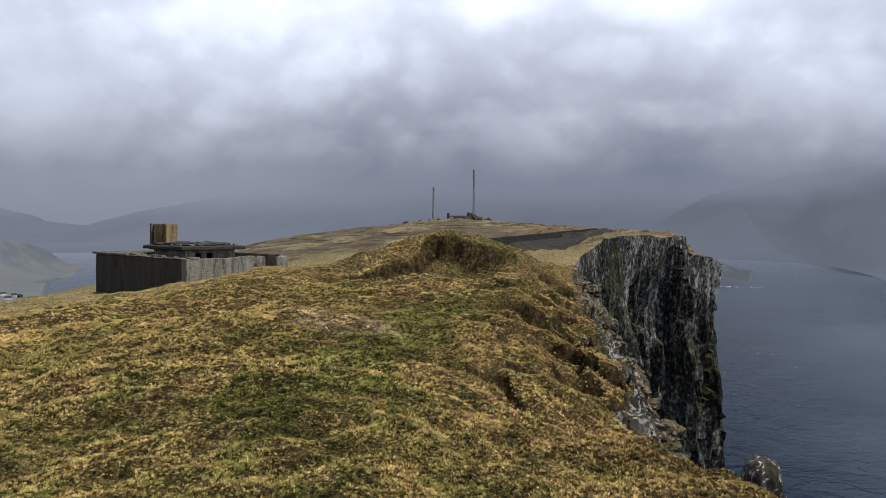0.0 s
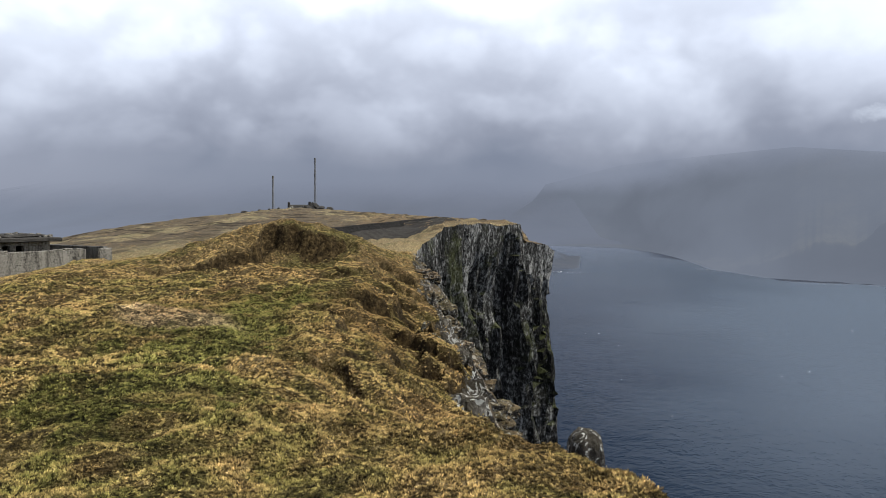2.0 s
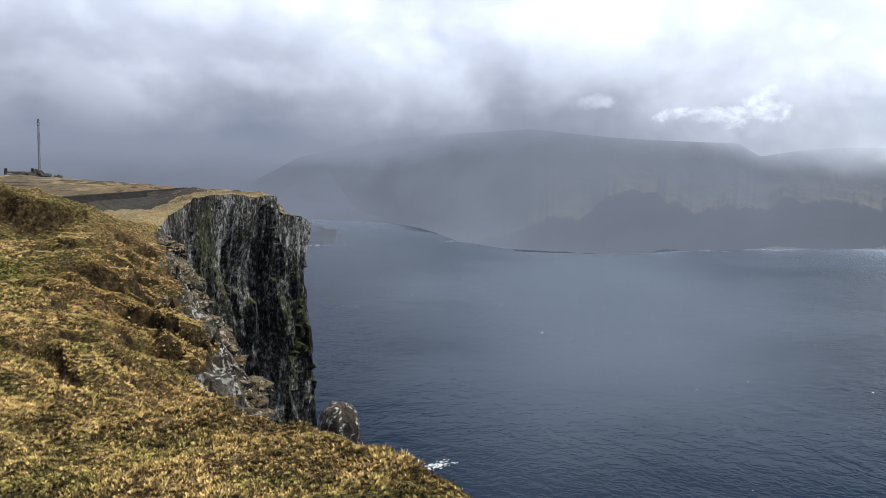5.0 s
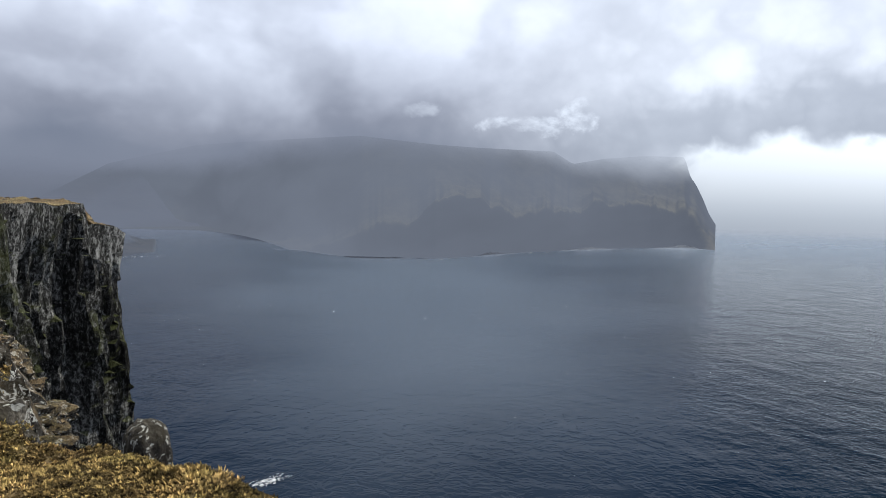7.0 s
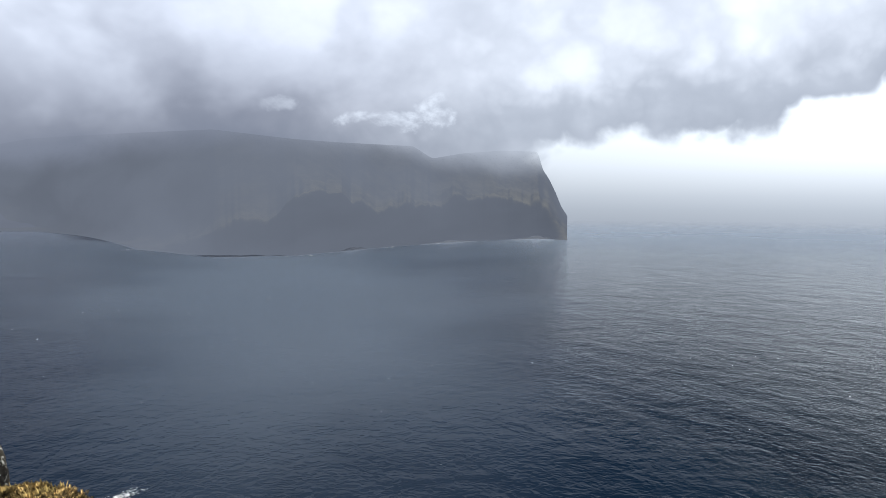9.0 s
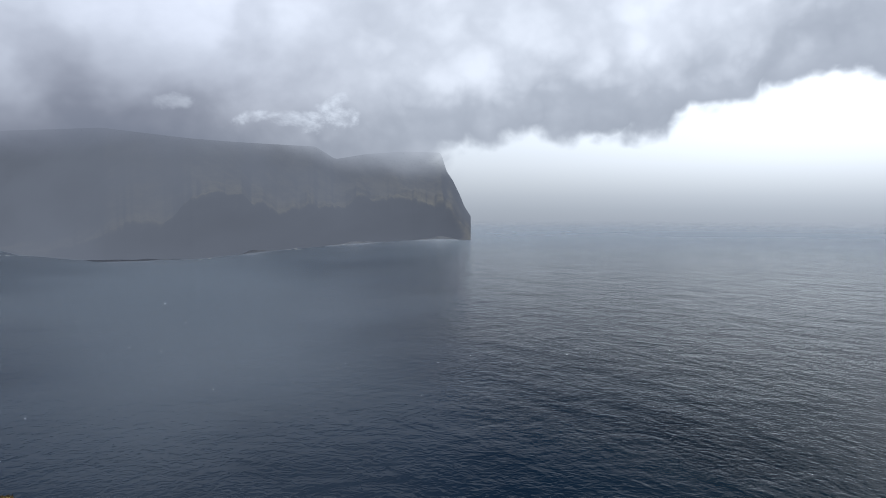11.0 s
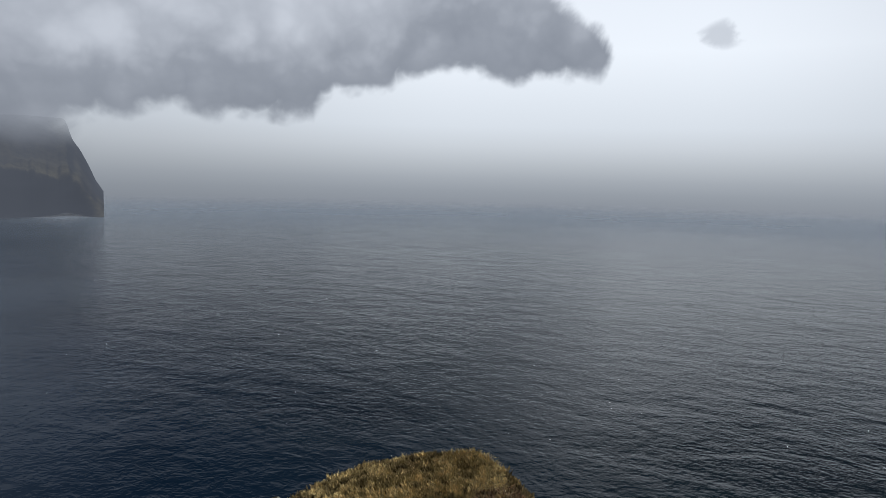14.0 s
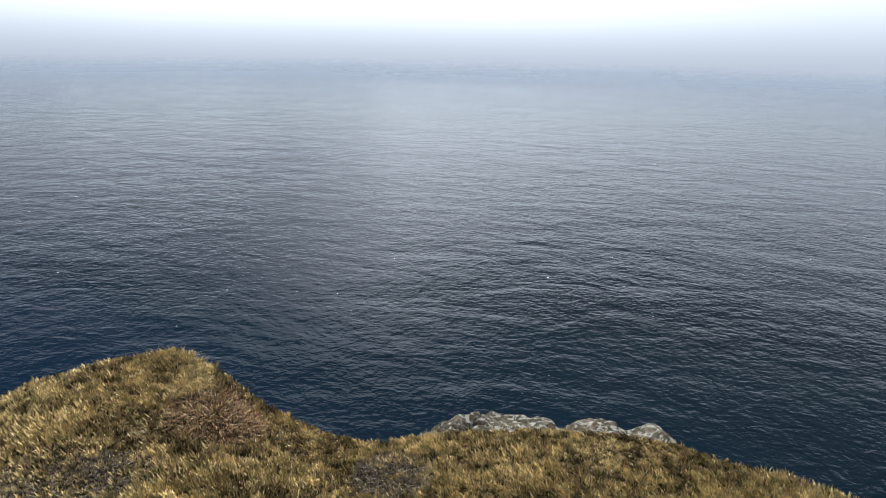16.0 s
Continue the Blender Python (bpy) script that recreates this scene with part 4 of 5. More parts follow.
def worn_box(x0, y0, z0, x1, y1, z1, w=0.03, cuts=0, rough=0.0, seed=0):
    """A block with chipped edges; cuts > 0 gives it an uneven surface."""
    bm = bmesh.new()
    box_bm(bm, x0, y0, z0, x1, y1, z1)
    bevel(bm, w)
    if cuts:
        bmesh.ops.subdivide_edges(bm, edges=[e for e in bm.edges if e.calc_length() > 0.4], cuts=cuts, use_grid_fill=True)
        rng = random.Random(seed)
        for v in bm.verts:
            n = noise.noise_vector(v.co * 1.7 + Vector((seed, 0, 0)))
            v.co += n * rough + Vector((rng.uniform(-1, 1), rng.uniform(-1, 1), rng.uniform(-1, 1))) * rough * 0.4
    return bm


# bunker: its own axes run from the corner nearest the walker along the two outer walls
def make_bunker():
    e = new("bunker")
    e.matrix_world = Matrix(((-0.766, 0.643, 0, -16.2), (0.643, 0.766, 0, 45.0), (0, 0, 1, -0.57), (0, 0, 0, 1)))
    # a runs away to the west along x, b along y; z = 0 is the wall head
    # this face's shade is put into its dark concrete colour
    shaded = part("shaded_wall", worn_box(0, 0, -4.6, 11.5, 0.35, 0, 0.04, 5, 0.025, 1), DARK_AND_SHADE_CONCRETE, e, "concrete wall coloured dark for its shade")
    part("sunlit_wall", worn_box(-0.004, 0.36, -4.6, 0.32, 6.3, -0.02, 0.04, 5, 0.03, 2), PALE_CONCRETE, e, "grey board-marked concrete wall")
    part("wall_stub", worn_box(-0.1, 7.15, -4.6, 0.3, 8.15, 0.0, 0.05, 3, 0.04, 3), PALE_CONCRETE, e, "broken wall stub beside the doorway")
    part("back_wall", worn_box(0.33, 7.8, -4.6, 11.5, 8.15, 0.1, 0.04, 4, 0.03, 4), CONCRETE, e)
    part("end_wall", worn_box(11.15, 0.36, -4.6, 11.5, 7.79, 0, 0.04, 4, 0.02, 5), CONCRETE, e)
    part("flat_roof", worn_box(6.9, -0.16, 0.005, 11.7, 7.9, 0.16, 0.04, 4, 0.02, 6), CONCRETE, e, "thin flat concrete roof")
    part("coping", worn_box(0.02, -0.08, 0.003, 6.88, 0.4, 0.07, 0.03, 6, 0.035, 7), PALE_CONCRETE, shaded, "crumbling wall head")
    # raised room with two openings to the sun
    room = part("room_wall", worn_box(2.9, 2.0, -3.0, 7.0, 2.25, 0.44, 0.03, 2, 0.01, 8), PALE_CONCRETE, e)
    sun_side = bmesh.new()
    cuts = (2.26, 2.75, 3.2, 3.6, 4.1, 5.6)
    for k in range(5):
        y0, y1 = cuts[k], cuts[k + 1]
        if k in (1, 3):
            box_bm(sun_side, 2.9, y0, -3.0, 3.15, y1, -0.3)
            box_bm(sun_side, 2.9, y0, 0.22, 3.15, y1, 0.44)
        else:
            box_bm(sun_side, 2.9, y0, -3.0, 3.15, y1, 0.44)
    part("room_front", sun_side, PALE_CONCRETE, e, "pale concrete wall with two small openings")
    part("room_back", worn_box(2.9, 5.61, -3.0, 7.0, 5.85, 0.44, 0.03), PALE_CONCRETE, e)
    part("room_end", worn_box(6.75, 2.26, -3.0, 7.0, 5.6, 0.44, 0.03), CONCRETE, e)
    slab = part("roof_slab", worn_box(2.3, 1.4, 0.45, 7.5, 6.3, 0.72, 0.06, 6, 0.05, 9), DARK_AND_SHADE_CONCRETE, e, "cracked thick concrete roof slab")
    part("roof_crust", worn_box(2.75, 1.9, 0.7, 7.1, 5.8, 0.9, 0.12, 6, 0.1, 19), DARK_AND_SHADE_CONCRETE, slab, "crumbled dark topping on the slab")
    lie = random.Random(77)
    for k in range(26):
        px, py, sx, sy = lie.uniform(2.4, 6.0), lie.uniform(1.5, 6.0), lie.uniform(0.12, 0.5), lie.uniform(0.1, 0.35)
        low = 0.84 if px > 2.9 and 2.0 < py < 5.6 else 0.68
        part("rubble", worn_box(px, py, low, px + sx, py + sy, low + lie.uniform(0.08, 0.2), 0.03, 1, 0.04, 20 + k), PALE_CONCRETE if k % 4 else CONCRETE, slab)
    for k in range(14):
        px = lie.uniform(0.4, 6.4)
        part("loose_block", worn_box(px, 0.0, 0.05, px + lie.uniform(0.15, 0.45), 0.3, 0.05 + lie.uniform(0.06, 0.16), 0.03, 1, 0.03, 60 + k), CONCRETE if k % 3 else RUSTY, shaded)
    for k in range(10):
        py = lie.uniform(0.6, 5.8)
        part("loose_block", worn_box(0.0, py, -0.04, 0.3, py + lie.uniform(0.2, 0.6), lie.uniform(0.02, 0.1), 0.03, 1, 0.03, 80 + k), PALE_CONCRETE, e)
    box = part("vent_block", worn_box(6.0, 2.35, 0.77, 7.7, 3.25, 2.2, 0.04, 4, 0.015, 10), RUSTY, e, "rust-stained concrete block on the roof")
    part("vent_cheek", worn_box(7.72, 2.2, 0.72, 7.95, 3.35, 2.22, 0.03, 2, 0.01, 11), CONCRETE, box)
    # near-black block in the wall face in place of the opening's shade
    part("wall_slot", worn_box(8.3, -0.012, -0.75, 8.6, 0.1, -0.42, 0.01), NEAR_BLACK, shaded, "small dark block for the shade of an opening")
    return tagged(e, "abandoned grey concrete bunker with a rusty block on its roof", "bunker")


def tube(bm, a, b, r, seg=6):
    a, b = Vector(a), Vector(b)
    m = Matrix.Translation((a + b) / 2) @ (b - a).to_track_quat("Z", "Y").to_matrix().to_4x4()
    bmesh.ops.create_cone(bm, cap_ends=True, segments=seg, radius1=r, radius2=r, depth=(b - a).length, matrix=m)


def make_mast(x, y, h, w, label):
    e = new("lattice_mast")
    e.location = (x, y, float(land_z(x, y)) - 0.2)
    legs = [(w * math.cos(k * math.pi / 2 + 0.5) * 0.7, w * math.sin(k * math.pi / 2 + 0.5) * 0.7) for k in range(4)]
    for p in legs:
        bm = bmesh.new()
        tube(bm, (*p, 0), (p[0] * 0.75, p[1] * 0.75, h), 0.09)
        part("leg", bm, GREY_STEEL, e)
    n = int(h / 1.3)
    for k in range(n):
        z0, z1 = h * k / n, h * (k + 1) / n
        f0, f1 = 1 - 0.25 * k / n, 1 - 0.25 * (k + 1) / n
        bm = bmesh.new()
        for i in range(4):
            p, q = legs[i], legs[(i + 1) % 4]
            tube(bm, (p[0] * f0, p[1] * f0, z0), (q[0] * f1, q[1] * f1, z1), 0.045, 4)
            tube(bm, (p[0] * f1, p[1] * f1, z1), (q[0] * f1, q[1] * f1, z1), 0.045, 4)
        part("brace", bm, GREY_STEEL, e)
    bm = bmesh.new()
    bmesh.ops.create_cone(bm, cap_ends=True, segments=10, radius1=w * 0.62, radius2=w * 0.62, depth=1.3, matrix=Matrix.Translation((0, 0, h - 0.2)))
    part("aerial", bm, PALE_CONCRETE if h < 16 else GREY_STEEL, e, "white aerial drum" if h < 16 else "")
    bm = bmesh.new()
    box_bm(bm, -w, -w, -0.3, w, w, 0.25)
    bevel(bm, 0.05)
    part("footing", bm, CONCRETE, e)
    return tagged(e, label, "mast", "masts on the headland")


def make_stone(name, at, size, seed, mat, label, cat="boulder", turn=0.0, detail=4, rough=0.22, facets=16, blunt=False):
    bm = bmesh.new()
    bmesh.ops.create_icosphere(bm, subdivisions=detail, radius=1)
    off = Vector((seed * 3.1, seed * 1.7, seed))
    pick = random.Random(seed)
    planes = [(Vector((pick.gauss(0, 1), pick.gauss(0, 1), pick.gauss(0, 1))).normalized(), pick.uniform(0.66, 0.92)) for _ in range(facets)]
    if blunt:
        for v in bm.verts:
            flat = math.hypot(v.co.x, v.co.y)
            if flat > 1e-6:
                k = math.sqrt(max(0.0, 1 - abs(v.co.z) ** 5)) / flat
                v.co.x, v.co.y = v.co.x * k, v.co.y * k
    for v in bm.verts:
        for nrm, dd in planes:
            over = v.co.dot(nrm) - dd
            if over > 0:
                v.co -= nrm * over * 0.95
    for v in bm.verts:
        c = v.co.copy()
        k = 1.08 + rough * noise.fractal(c * 1.6 + off, 0.9, 2.0, 5)
        v.co = Vector((c.x * size[0], c.y * size[1], c.z * size[2])) * k
    me = bpy.data.meshes.new(name)
    bm.to_mesh(me)
    bm.free()
    me.materials.append(mat)
    ob = new(name, me)
    ob.matrix_world = Matrix.Translation(at) @ Matrix.Rotation(radians(turn), 4, "Z")
    return tagged(ob, label, cat)


def make_bank():
    """Dark cut bank with a gravel apron at its seaward foot."""
    e = new("cut_bank")
    n, k = 160, 8
    s = np.linspace(-0.06, 1.02, n)
    bx, by = 6.3 + 26.7 * s, 86 + 66 * s
    top = 0.3 + 1.25 * s + 0.05 * fbm(s * 45, s * 0, 4, 89) - 0.8 * sstep(s, 0.94, 1.02)
    P = np.empty((n, k, 3))
    offs = (-2.2, -0.9, -0.1, 0.12, 0.25, 0.4, 0.55, 0.8)
    drop = (-0.7, -0.12, 0.0, -0.06, -0.3, -0.55, -0.8, -1.3)
    for j in range(k):
        out = offs[j] + 0.1 * fbm(s * 70, s * 0 + j, 3, 90) * (j > 2)
        P[:, j] = np.stack([bx + out * 0.927, by - out * 0.375, top + drop[j] * (1 if j < 3 else 0.75 + 0.9 * s) + 0.04 * fbm(s * 90, s * 0 + j * 2, 2, 91)], 1)
    ob = grid_ob("bank_face", P, NEAR_BLACK, smooth_shade=False, flip=True)
    ob.parent = e
    m = 14
    Q = np.empty((n, m, 3))
    for j in range(m):
        f = j / (m - 1)
        out = 0.45 + (8.5 * np.sin(np.pi * np.clip(s, 0.03, 0.97)) ** 0.5 + 0.8 * fbm(s * 20, s * 0, 3, 93)) * f
        qx, qy = bx + out * 0.927, by - out * 0.375
        zz = (top - 0.6 - 0.65 * s) * (1 - f) + (land_z(qx, qy) - 0.15) * f
        Q[:, j] = np.stack([qx, qy, np.maximum(zz, land_z(qx, qy) + (0.06 if j < m - 1 else -0.3)) + 0.06 * fbm(qx, qy, 3, 95)], 1)
    ob = grid_ob("gravel_apron", Q, GRAVEL, flip=True)
    ob.parent = e
    return tagged(e, "dark cut bank with a grey gravel apron", "bank")


def make_house(az, dist, length, turn, paint, label):
    """A small house on the shore of the inner fjord."""
    pts = np.empty(len(near_shore.data.vertices) * 3)
    near_shore.data.vertices.foreach_get("co", pts)
    pts = pts.reshape(-1, 3)
    x, y = dist * math.sin(radians(az)), dist * math.cos(radians(az))
    z = pts[np.argmin((pts[:, 0] - x) ** 2 + (pts[:, 1] - y) ** 2), 2]
    e = new("house")
    e.matrix_world = Matrix.Translation((x, y, z - 1.5)) @ Matrix.Rotation(radians(turn), 4, "Z")
    w = 3.4
    part("wall", worn_box(-length, -w, 0, length, w, 5.2, 0.05), paint, e)
    bm = bmesh.new()
    v = [bm.verts.new(p) for p in ((-length - 0.4, -w - 0.4, 5.1), (length + 0.4, -w - 0.4, 5.1), (length + 0.4, w + 0.4, 5.1), (-length - 0.4, w + 0.4, 5.1), (-length - 0.4, 0, 8.2), (length + 0.4, 0, 8.2))]
    for f in ((0, 1, 5, 4), (2, 3, 4, 5), (0, 4, 3), (1, 2, 5), (0, 3, 2, 1)):
        bm.faces.new([v[k] for k in f])
    part("roof", bm, DARK_AND_SHADE_CONCRETE, e)
    for k in (-0.5, 0.5):
        part("window", worn_box(k * length - 0.6, -w - 0.03, 2.0, k * length + 0.6, -w + 0.05, 3.4, 0.02), NEAR_BLACK, e)
    return tagged(e, label, "house", "houses on the fjord shore")


def make_ruin():
    e = new("stone_ruin")
    x, y = 6.0, 297.0
    e.location = (x, y, float(land_z(x, y)) - 0.3)
    part("wall", worn_box(-4.0, 0, -0.5, 4.2, 0.6, 1.0, 0.05, 5, 0.12, 31), CONCRETE, e)
    for k, sx in enumerate((-4.3, 3.9)):
        part("gable", worn_box(sx, 0.05, -0.5, sx + 0.9, 3.0, 2.1 + 0.3 * k, 0.1, 4, 0.15, 33 + k), DARK_AND_SHADE_CONCRETE, e)
    part("rear_wall", worn_box(-3.4, 3.05, -0.5, 3.9, 3.6, 1.2, 0.05, 5, 0.12, 36), CONCRETE, e)
    return tagged(e, "roofless low stone ruin near the masts", "ruin")


make_bunker()
WHITE_WALL = make_concrete("white_render", (0.6, 0.6, 0.58), (0.4, 0.4, 0.39), 0.4, 0.1)
for az, dist, length, turn, paint, label in ((-30.9, 1600, 5.5, 30, WHITE_WALL, "small white house on the fjord shore"), (-30.55, 1660, 4.5, 10, WHITE_WALL, "small white house on the fjord shore"),
                                             (-31.2, 1690, 6.0, 60, WHITE_WALL, "longer white house on the fjord shore"), (-30.2, 1640, 4.0, -20, DARK_AND_SHADE_CONCRETE, "small dark house on the fjord shore")):
    make_house(az, dist, length, turn, paint, label)
make_bank()
make_ruin()
make_mast(12.6, 300, 20.6, 0.72, "tall grey lattice radio mast on the far rise")
make_mast(-4.0, 300, 13.2, 0.66, "shorter lattice mast with a white aerial drum")

make_stone("boulder", (1.942, 4.36, -0.07), (0.108, 0.12, 0.26), 6, ROCK, "rounded grey boulder with white lichen at the brink", detail=5, rough=0.1, facets=0, blunt=True)
for at, size, seed, turn, label in (((2.54, -0.82, -0.025), (0.13, 0.22, 0.15), 7, 15, "grey lichen-crusted rock in the turf edge"),
                                    ((2.53, -0.99, 0.012), (0.15, 0.18, 0.14), 8, -25, "knobbly pale lichen-crusted rock in the turf edge"),
                                    ((2.56, -0.64, -0.08), (0.1, 0.14, 0.12), 15, 40, "low dark rock beside the turf edge"),
                                    ((2.42, -1.25, 0.005), (0.15, 0.22, 0.12), 9, 20, "flat pale lichen-crusted rock at the turf edge"),
                                    ((2.35, -1.42, -0.02), (0.15, 0.19, 0.12), 11, -30, "flat pale lichen-crusted rock at the turf edge"),
                                    ((2.64, 0.7, 0.06), (0.11, 0.17, 0.2), 12, 10, "dark lichen-spotted rock under the grassy lip")):
    make_stone("rock_outcrop", at, size, seed, CRUSTED, label, "rock", turn, 5, 0.28, 14)


_rng = random.Random(5)
for k in range(76):
    ry = 6.4 + 26 * (k / 76) ** 1.35 + _rng.uniform(-0.3, 0.3)
    sz = _rng.uniform(0.1, 0.26) * (1 + 0.02 * ry)
    out = _rng.uniform(-0.2, 0.5)
    rx = float(brink(ry)) + out
    rz = float(land_z(brink(ry), ry)) - 0.1 - 1.5 * max(0, out) ** 1.3 - _rng.uniform(0.05, 0.35)
    make_stone("rock_outcrop", (rx, ry, rz), (sz, sz * _rng.uniform(0.8, 1.4), sz * _rng.uniform(0.6, 1.0)), 60 + k, BRINK_ROCK,
               "craggy dark rock with white lichen below the turf", "rock", _rng.uniform(0, 180), 4, 0.42, 7)["group"] = "rocks along the brink"
make_stone("rock_outcrop", (2.42, 9.4, -1.2), (0.27, 0.3, 0.5), 97, SPLASHED, "large rock face splashed with white lichen", "rock", 30, 4, 0.3)["group"] = "rocks along the brink"

make_stone("stone_cairn", (12.4, 297.5, float(land_z(12.4, 297.5)) + 0.7), (1.9, 1.6, 1.9), 38, DARK_AND_SHADE_CONCRETE, "dark stone cairn at the foot of the tall mast", "cairn", 20, 3, 0.3)
_rng = random.Random(12)
for k in range(28):
    sx, sy = 12.6 + _rng.gauss(0, 3.2), 292 + _rng.uniform(-3, 5)
    if k > 15:
        sx = _rng.choice((-8, 3, 21)) + _rng.gauss(0, 4)
    sz = _rng.uniform(0.45, 1.25)
    make_stone("field_stone", (sx, sy, float(land_z(sx, sy)) + 0.25 * sz), (sz * 1.2, sz, sz * 0.8), 40 + k, DARK_AND_SHADE_CONCRETE if k % 3 else ROCK, "dark weathered stone on the mast rise", "stone", _rng.uniform(0, 180), 2)["group"] = "stones on the mast rise"


# ---------------------------------------------------------------- grass
# dark heather and rusty sedge on the lip: easting, northing, reach
PATCHES = ((2.48, -0.09, 0.1), (2.31, -0.55, 0.085), (2.24, 0.29, 0.14), (2.3, 0.13, 0.07), (2.44, 0.1, 0.05))


def make_grass(name, n, r0, r1, a0, a1, tall, spread, wide, blades, seed, label, pale=0.0):
    """Small tufts of short blades that spring from one root; each tuft has a tone of its own."""
    rng = np.random.default_rng(seed)
    r = np.sqrt(rng.uniform(r0 * r0, r1 * r1, n))
    a = np.radians(rng.uniform(a0, a1, n))
    x, y = r * np.sin(a), r * np.cos(a)
    d = brink(y) - x
    bald = crag(x, y) * np.clip(0.45 + 1.2 * (cells(x, y, 0.62, 301)[1] - 0.25), 0, 1)
    keep = (d > 0.0) & (rng.random(n) > 1.15 * bald) & (rng.random(n) > 0.6 * scars(x, y))
    for hx, hy, hr in PATCHES:
        keep &= rng.random(n) > 0.85 * np.exp(-(((x - hx) ** 2 + ((y - hy) / 1.2) ** 2) / hr ** 2) ** 2)
    x, y = x[keep], y[keep]
    z = land_z(x, y) - 0.004
    slope = np.hypot(land_z(x + 0.08, y) - z, land_z(x, y + 0.08) - z) / 0.08
    keep = rng.random(len(x)) > 0.75 * sstep(slope, 0.75, 1.4) * sstep(y, 4, 6)
    x, y, z = x[keep], y[keep], z[keep]
    m = len(x)
    clump = fbm(x * 3.1, y * 3.1, 3, 77) + 0.5 * fbm(x * 0.9, y * 0.9, 2, 78)
    grain = fbm(x * 0.45 / spread, y * 0.45 / spread, 2, 79)
    tone = np.clip(0.53 + pale + 0.3 * clump + 0.8 * grain + rng.normal(0, 0.24, m), 0, 1)
    size = (0.6 + 0.7 * rng.random(m)) * (1 + 0.6 * clump)
    lay = fbm(x * 1.3, y * 1.3, 2, 80) * 6
    k = blades
    x, y, z, tone, size, lay = (np.repeat(q, k) for q in (x, y, z, tone, size, lay))
    m = len(x)
    h = tall * size * rng.uniform(0.6, 1.15, m)
    th = rng.uniform(0, 2 * np.pi, m)
    lean = spread * size * np.sqrt(rng.random(m))
    lx, ly = lean * np.cos(th) + 0.35 * spread * np.cos(lay), lean * np.sin(th) + 0.35 * spread * np.sin(lay)
    w = wide * (0.7 + 0.6 * rng.random(m))
    f = rng.uniform(0, 2 * np.pi, m)
    cx, cy = w * np.cos(f), w * np.sin(f)
    bx, by = x + 0.35 * lx, y + 0.35 * ly
    V = np.empty((m, 4, 3))
    V[:, 0] = np.stack([bx, by, z], 1)
    V[:, 1] = np.stack([bx + cx + 0.3 * lx, by + cy + 0.3 * ly, z + 0.55 * h], 1)
    V[:, 2] = np.stack([bx + 0.75 * lx, by + 0.75 * ly, z + h], 1)
    V[:, 3] = np.stack([bx - cx + 0.3 * lx, by - cy + 0.3 * ly, z + 0.55 * h], 1)
    me = bpy.data.meshes.new(name)
    me.vertices.add(m * 4)
    me.vertices.foreach_set("co", V.ravel())
    me.loops.add(m * 4)
    me.loops.foreach_set("vertex_index", np.arange(m * 4, dtype=np.int32))
    me.polygons.add(m)
    me.polygons.foreach_set("loop_start", np.arange(m, dtype=np.int32) * 4)
    me.update(calc_edges=True)
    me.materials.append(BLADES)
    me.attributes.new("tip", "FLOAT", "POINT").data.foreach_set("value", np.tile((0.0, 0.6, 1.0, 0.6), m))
    me.attributes.new("tuft", "FLOAT", "POINT").data.foreach_set("value", np.repeat(np.clip(tone + rng.normal(0, 0.07, m), 0, 1), 4))
    return tagged(new(name, me), label, "grass", kind="stuff")


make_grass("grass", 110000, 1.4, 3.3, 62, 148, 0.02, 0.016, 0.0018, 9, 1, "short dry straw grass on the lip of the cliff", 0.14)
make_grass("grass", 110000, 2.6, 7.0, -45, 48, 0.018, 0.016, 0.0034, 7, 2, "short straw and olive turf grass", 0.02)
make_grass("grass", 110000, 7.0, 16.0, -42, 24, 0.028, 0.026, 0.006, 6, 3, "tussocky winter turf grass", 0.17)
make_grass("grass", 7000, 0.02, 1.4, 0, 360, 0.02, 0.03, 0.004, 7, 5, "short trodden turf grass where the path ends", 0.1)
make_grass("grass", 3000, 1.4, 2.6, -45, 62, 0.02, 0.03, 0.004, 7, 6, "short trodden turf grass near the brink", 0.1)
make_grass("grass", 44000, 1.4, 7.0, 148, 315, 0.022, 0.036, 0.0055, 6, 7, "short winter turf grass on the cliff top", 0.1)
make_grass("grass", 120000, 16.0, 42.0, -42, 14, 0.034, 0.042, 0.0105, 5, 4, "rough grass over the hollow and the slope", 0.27)


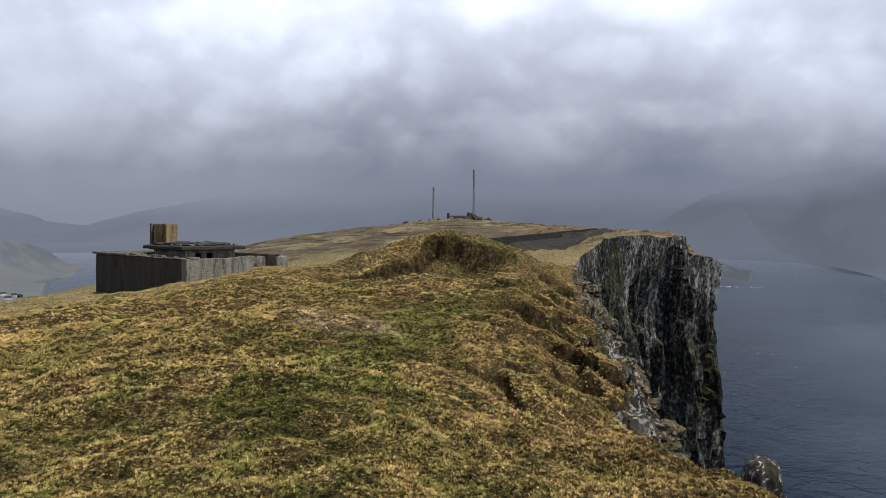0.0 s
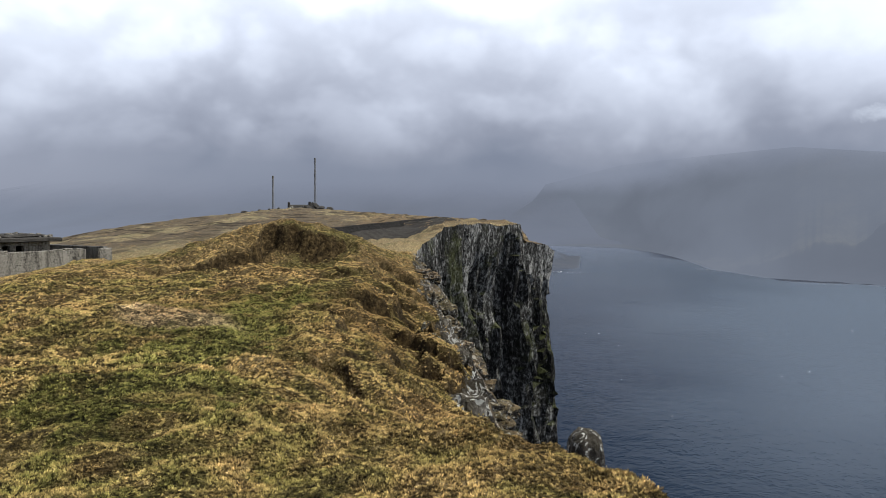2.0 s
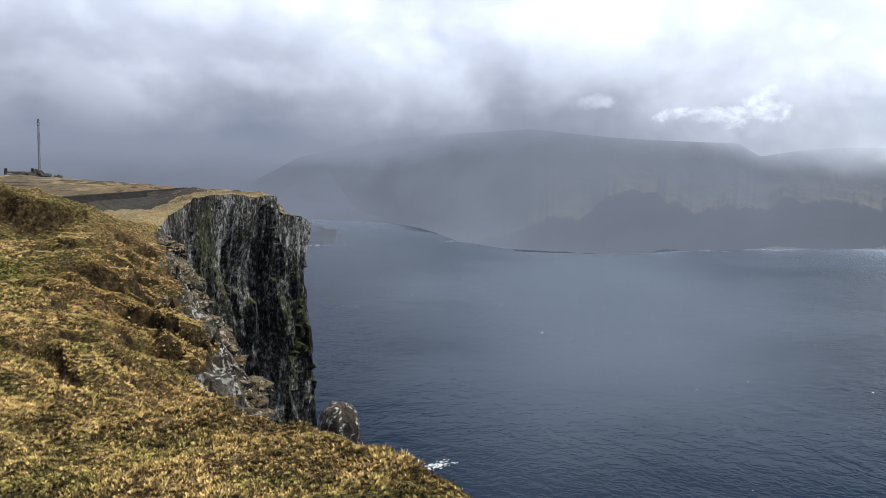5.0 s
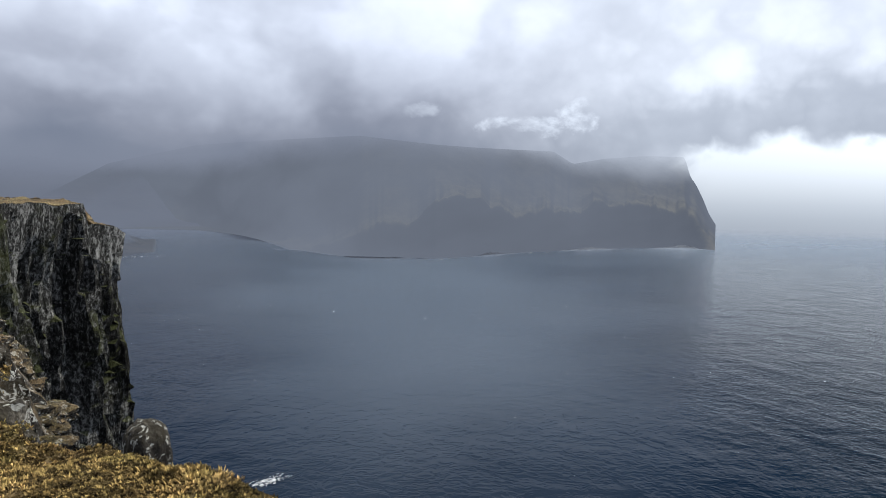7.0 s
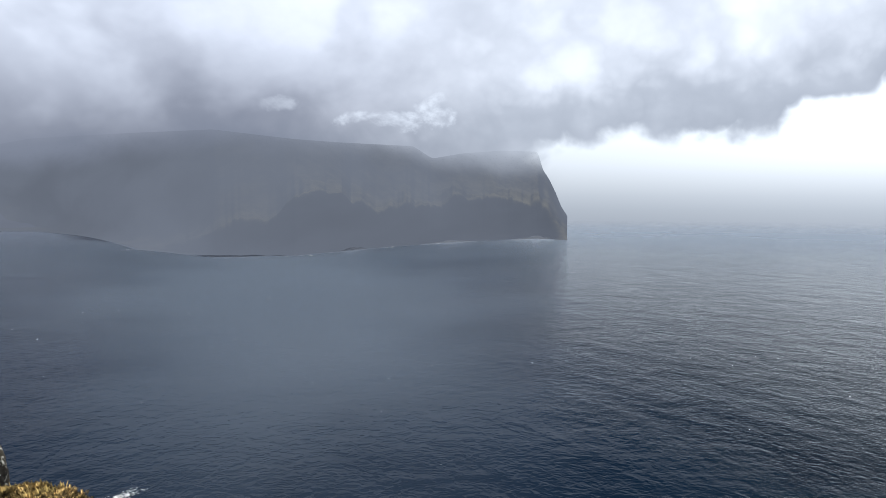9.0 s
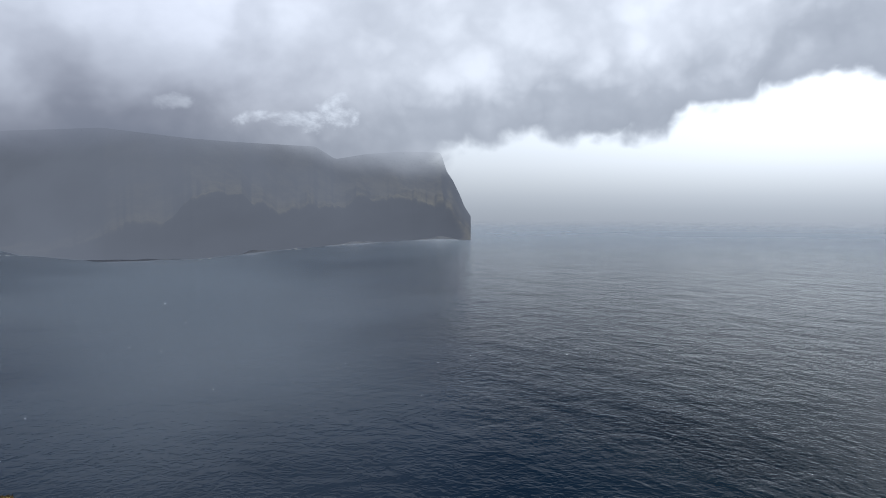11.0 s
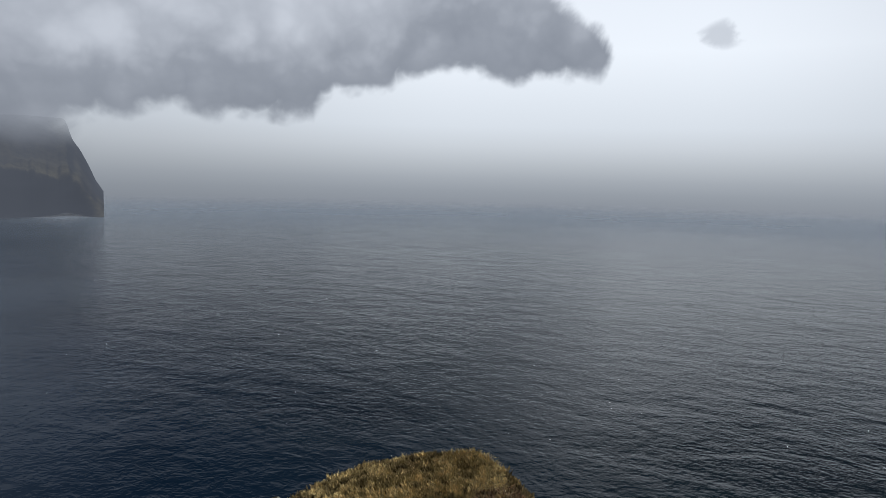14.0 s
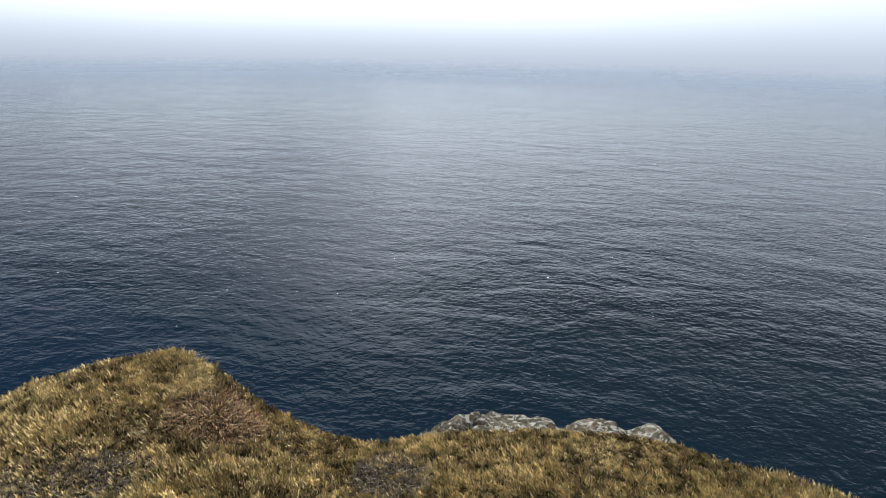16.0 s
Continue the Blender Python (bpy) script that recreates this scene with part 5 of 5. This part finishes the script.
def make_clump(name, cx, cy, radius, n, low, high, droop, wide, mat, seed, label, cat):
    """Fine blades that spring from one root and lean outwards."""
    rng = np.random.default_rng(seed)
    a, r = rng.uniform(0, 2 * np.pi, n), radius * np.sqrt(rng.random(n))
    x, y = cx + r * np.cos(a), cy + 1.2 * r * np.sin(a)
    z = land_z(x, y) - 0.01
    h = rng.uniform(low, high, n)
    la = a + rng.normal(0, 0.7, n)
    lean = h * rng.uniform(0.4, droop, n)
    px, py = -np.sin(la) * wide, np.cos(la) * wide
    lx, ly = lean * np.cos(la), lean * np.sin(la)
    V = np.empty((n, 5, 3))
    V[:, 0] = np.stack([x - px, y - py, z], 1)
    V[:, 1] = np.stack([x + px, y + py, z], 1)
    V[:, 2] = np.stack([x + 0.8 * px + 0.35 * lx, y + 0.8 * py + 0.35 * ly, z + 0.7 * h], 1)
    V[:, 3] = np.stack([x - 0.8 * px + 0.35 * lx, y - 0.8 * py + 0.35 * ly, z + 0.7 * h], 1)
    V[:, 4] = np.stack([x + lx, y + ly, z + 0.85 * h], 1)
    base = np.arange(n) * 5
    F = [f for b in base for f in ((b, b + 1, b + 2, b + 3), (b + 3, b + 2, b + 4))]
    ob = mesh_ob(name, V.reshape(-1, 3), F, mat)
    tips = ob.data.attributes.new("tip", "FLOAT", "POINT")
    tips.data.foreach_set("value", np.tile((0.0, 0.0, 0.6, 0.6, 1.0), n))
    ob.data.attributes.new("tuft", "FLOAT", "POINT").data.foreach_set("value", np.repeat(np.clip(rng.normal(0.5, 0.22, n), 0, 1), 5))
    return tagged(ob, label, cat, kind="stuff")


def make_heather(name, dark, mid, light, tips):
    m, nt = material(name)
    rnd = nt.nodes.new("ShaderNodeNewGeometry").outputs["Random Per Island"]
    surface(nt, ramp(nt, rnd, [(0.0, dark), (0.5, mid), (0.8, light), (1.0, tips)]), 0.9)
    return m


HEATHER = make_heather("heather_twigs", (0.012, 0.009, 0.006), (0.05, 0.038, 0.024), (0.13, 0.1, 0.06), (0.34, 0.29, 0.2))
SEDGE = make_heather("rusty_sedge", (0.03, 0.014, 0.006), (0.16, 0.085, 0.035), (0.34, 0.2, 0.09), (0.62, 0.5, 0.3))
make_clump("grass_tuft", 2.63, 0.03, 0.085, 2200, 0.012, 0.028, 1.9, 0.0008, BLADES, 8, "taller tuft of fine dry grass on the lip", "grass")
make_clump("sedge_tuft", 2.48, -0.09, 0.1, 2400, 0.012, 0.036, 1.8, 0.0014, SEDGE, 11, "rusty brown sedge below the grass tuft", "sedge")
make_clump("heather", 2.31, -0.55, 0.085, 2000, 0.01, 0.03, 1.6, 0.0015, HEATHER, 9, "small dark brown heather clump in the turf", "heather")
make_clump("heather", 2.24, 0.29, 0.15, 4200, 0.008, 0.026, 1.8, 0.0015, HEATHER, 10, "low dark brown heather patch in the turf", "heather")
make_clump("heather", 2.3, 0.13, 0.07, 1100, 0.008, 0.022, 1.8, 0.0015, HEATHER, 12, "thin patch of grey heather in the straw grass", "heather")


def foam_material():
    m, nt = material("sea_foam")
    surface(nt, ramp(nt, tex(nt, place_of(nt), 0.8, 4, 0.6), [(0.3, (0.55, 0.58, 0.6)), (0.7, (0.85, 0.87, 0.88))]), 0.9)
    return m


FOAM = foam_material()


def make_flecks(name, spots, label):
    """Ragged little rafts of foam on the water: x, y, length, width, turn."""
    rng = random.Random(3)
    V, F = [], []
    for x, y, ln, wd, turn in spots:
        b, k = len(V), 9
        V.append((x, y, SEA + 1.0))
        for i in range(k):
            a = 2 * math.pi * i / k
            q = rng.uniform(0.45, 1.0)
            px, py = ln * q * math.cos(a), wd * q * math.sin(a)
            V.append((x + px * math.cos(turn) - py * math.sin(turn), y + px * math.sin(turn) + py * math.cos(turn), SEA + 0.95))
        F += [(b, b + 1 + i, b + 1 + (i + 1) % k) for i in range(k)]
    return tagged(mesh_ob(name, V, F, FOAM), label, "foam", kind="stuff")


_rng = random.Random(21)
spots = []
for k in range(150):
    a, d = radians(_rng.uniform(15, 145)), _rng.uniform(280, 1100)
    w = _rng.uniform(0.15, 0.55) * d / 600
    spots.append((d * math.sin(a), d * math.cos(a), w * _rng.uniform(1, 2.5), w, _rng.uniform(0, 3)))
make_flecks("foam_flecks", spots, "scattered white flecks of foam on the sea")
spots = [(200 + _rng.gauss(0, 5), 333 + _rng.gauss(0, 2.6), _rng.uniform(0.35, 1.7), _rng.uniform(0.2, 0.6), _rng.gauss(0.2, 0.5)) for k in range(100)]
make_flecks("surf", spots, "white surf breaking over a sunken rock")
spots = []
for az0, d0, n, spread in ((21.6, 2010, 14, 0.9), (26.0, 3560, 12, 0.7), (32.2, 2240, 6, 0.6), (51.8, 2165, 8, 0.45), (55.5, 2330, 4, 0.4), (45, 1880, 3, 1.0)):
    for k in range(n):
        a = radians(az0 + _rng.gauss(0, spread))
        d = d0 + _rng.uniform(-25, 5)
        spots.append((d * math.sin(a), d * math.cos(a), _rng.uniform(2, 6), _rng.uniform(1.5, 4), -a))
make_flecks("shore_surf", spots, "thin white surf along the far shore")
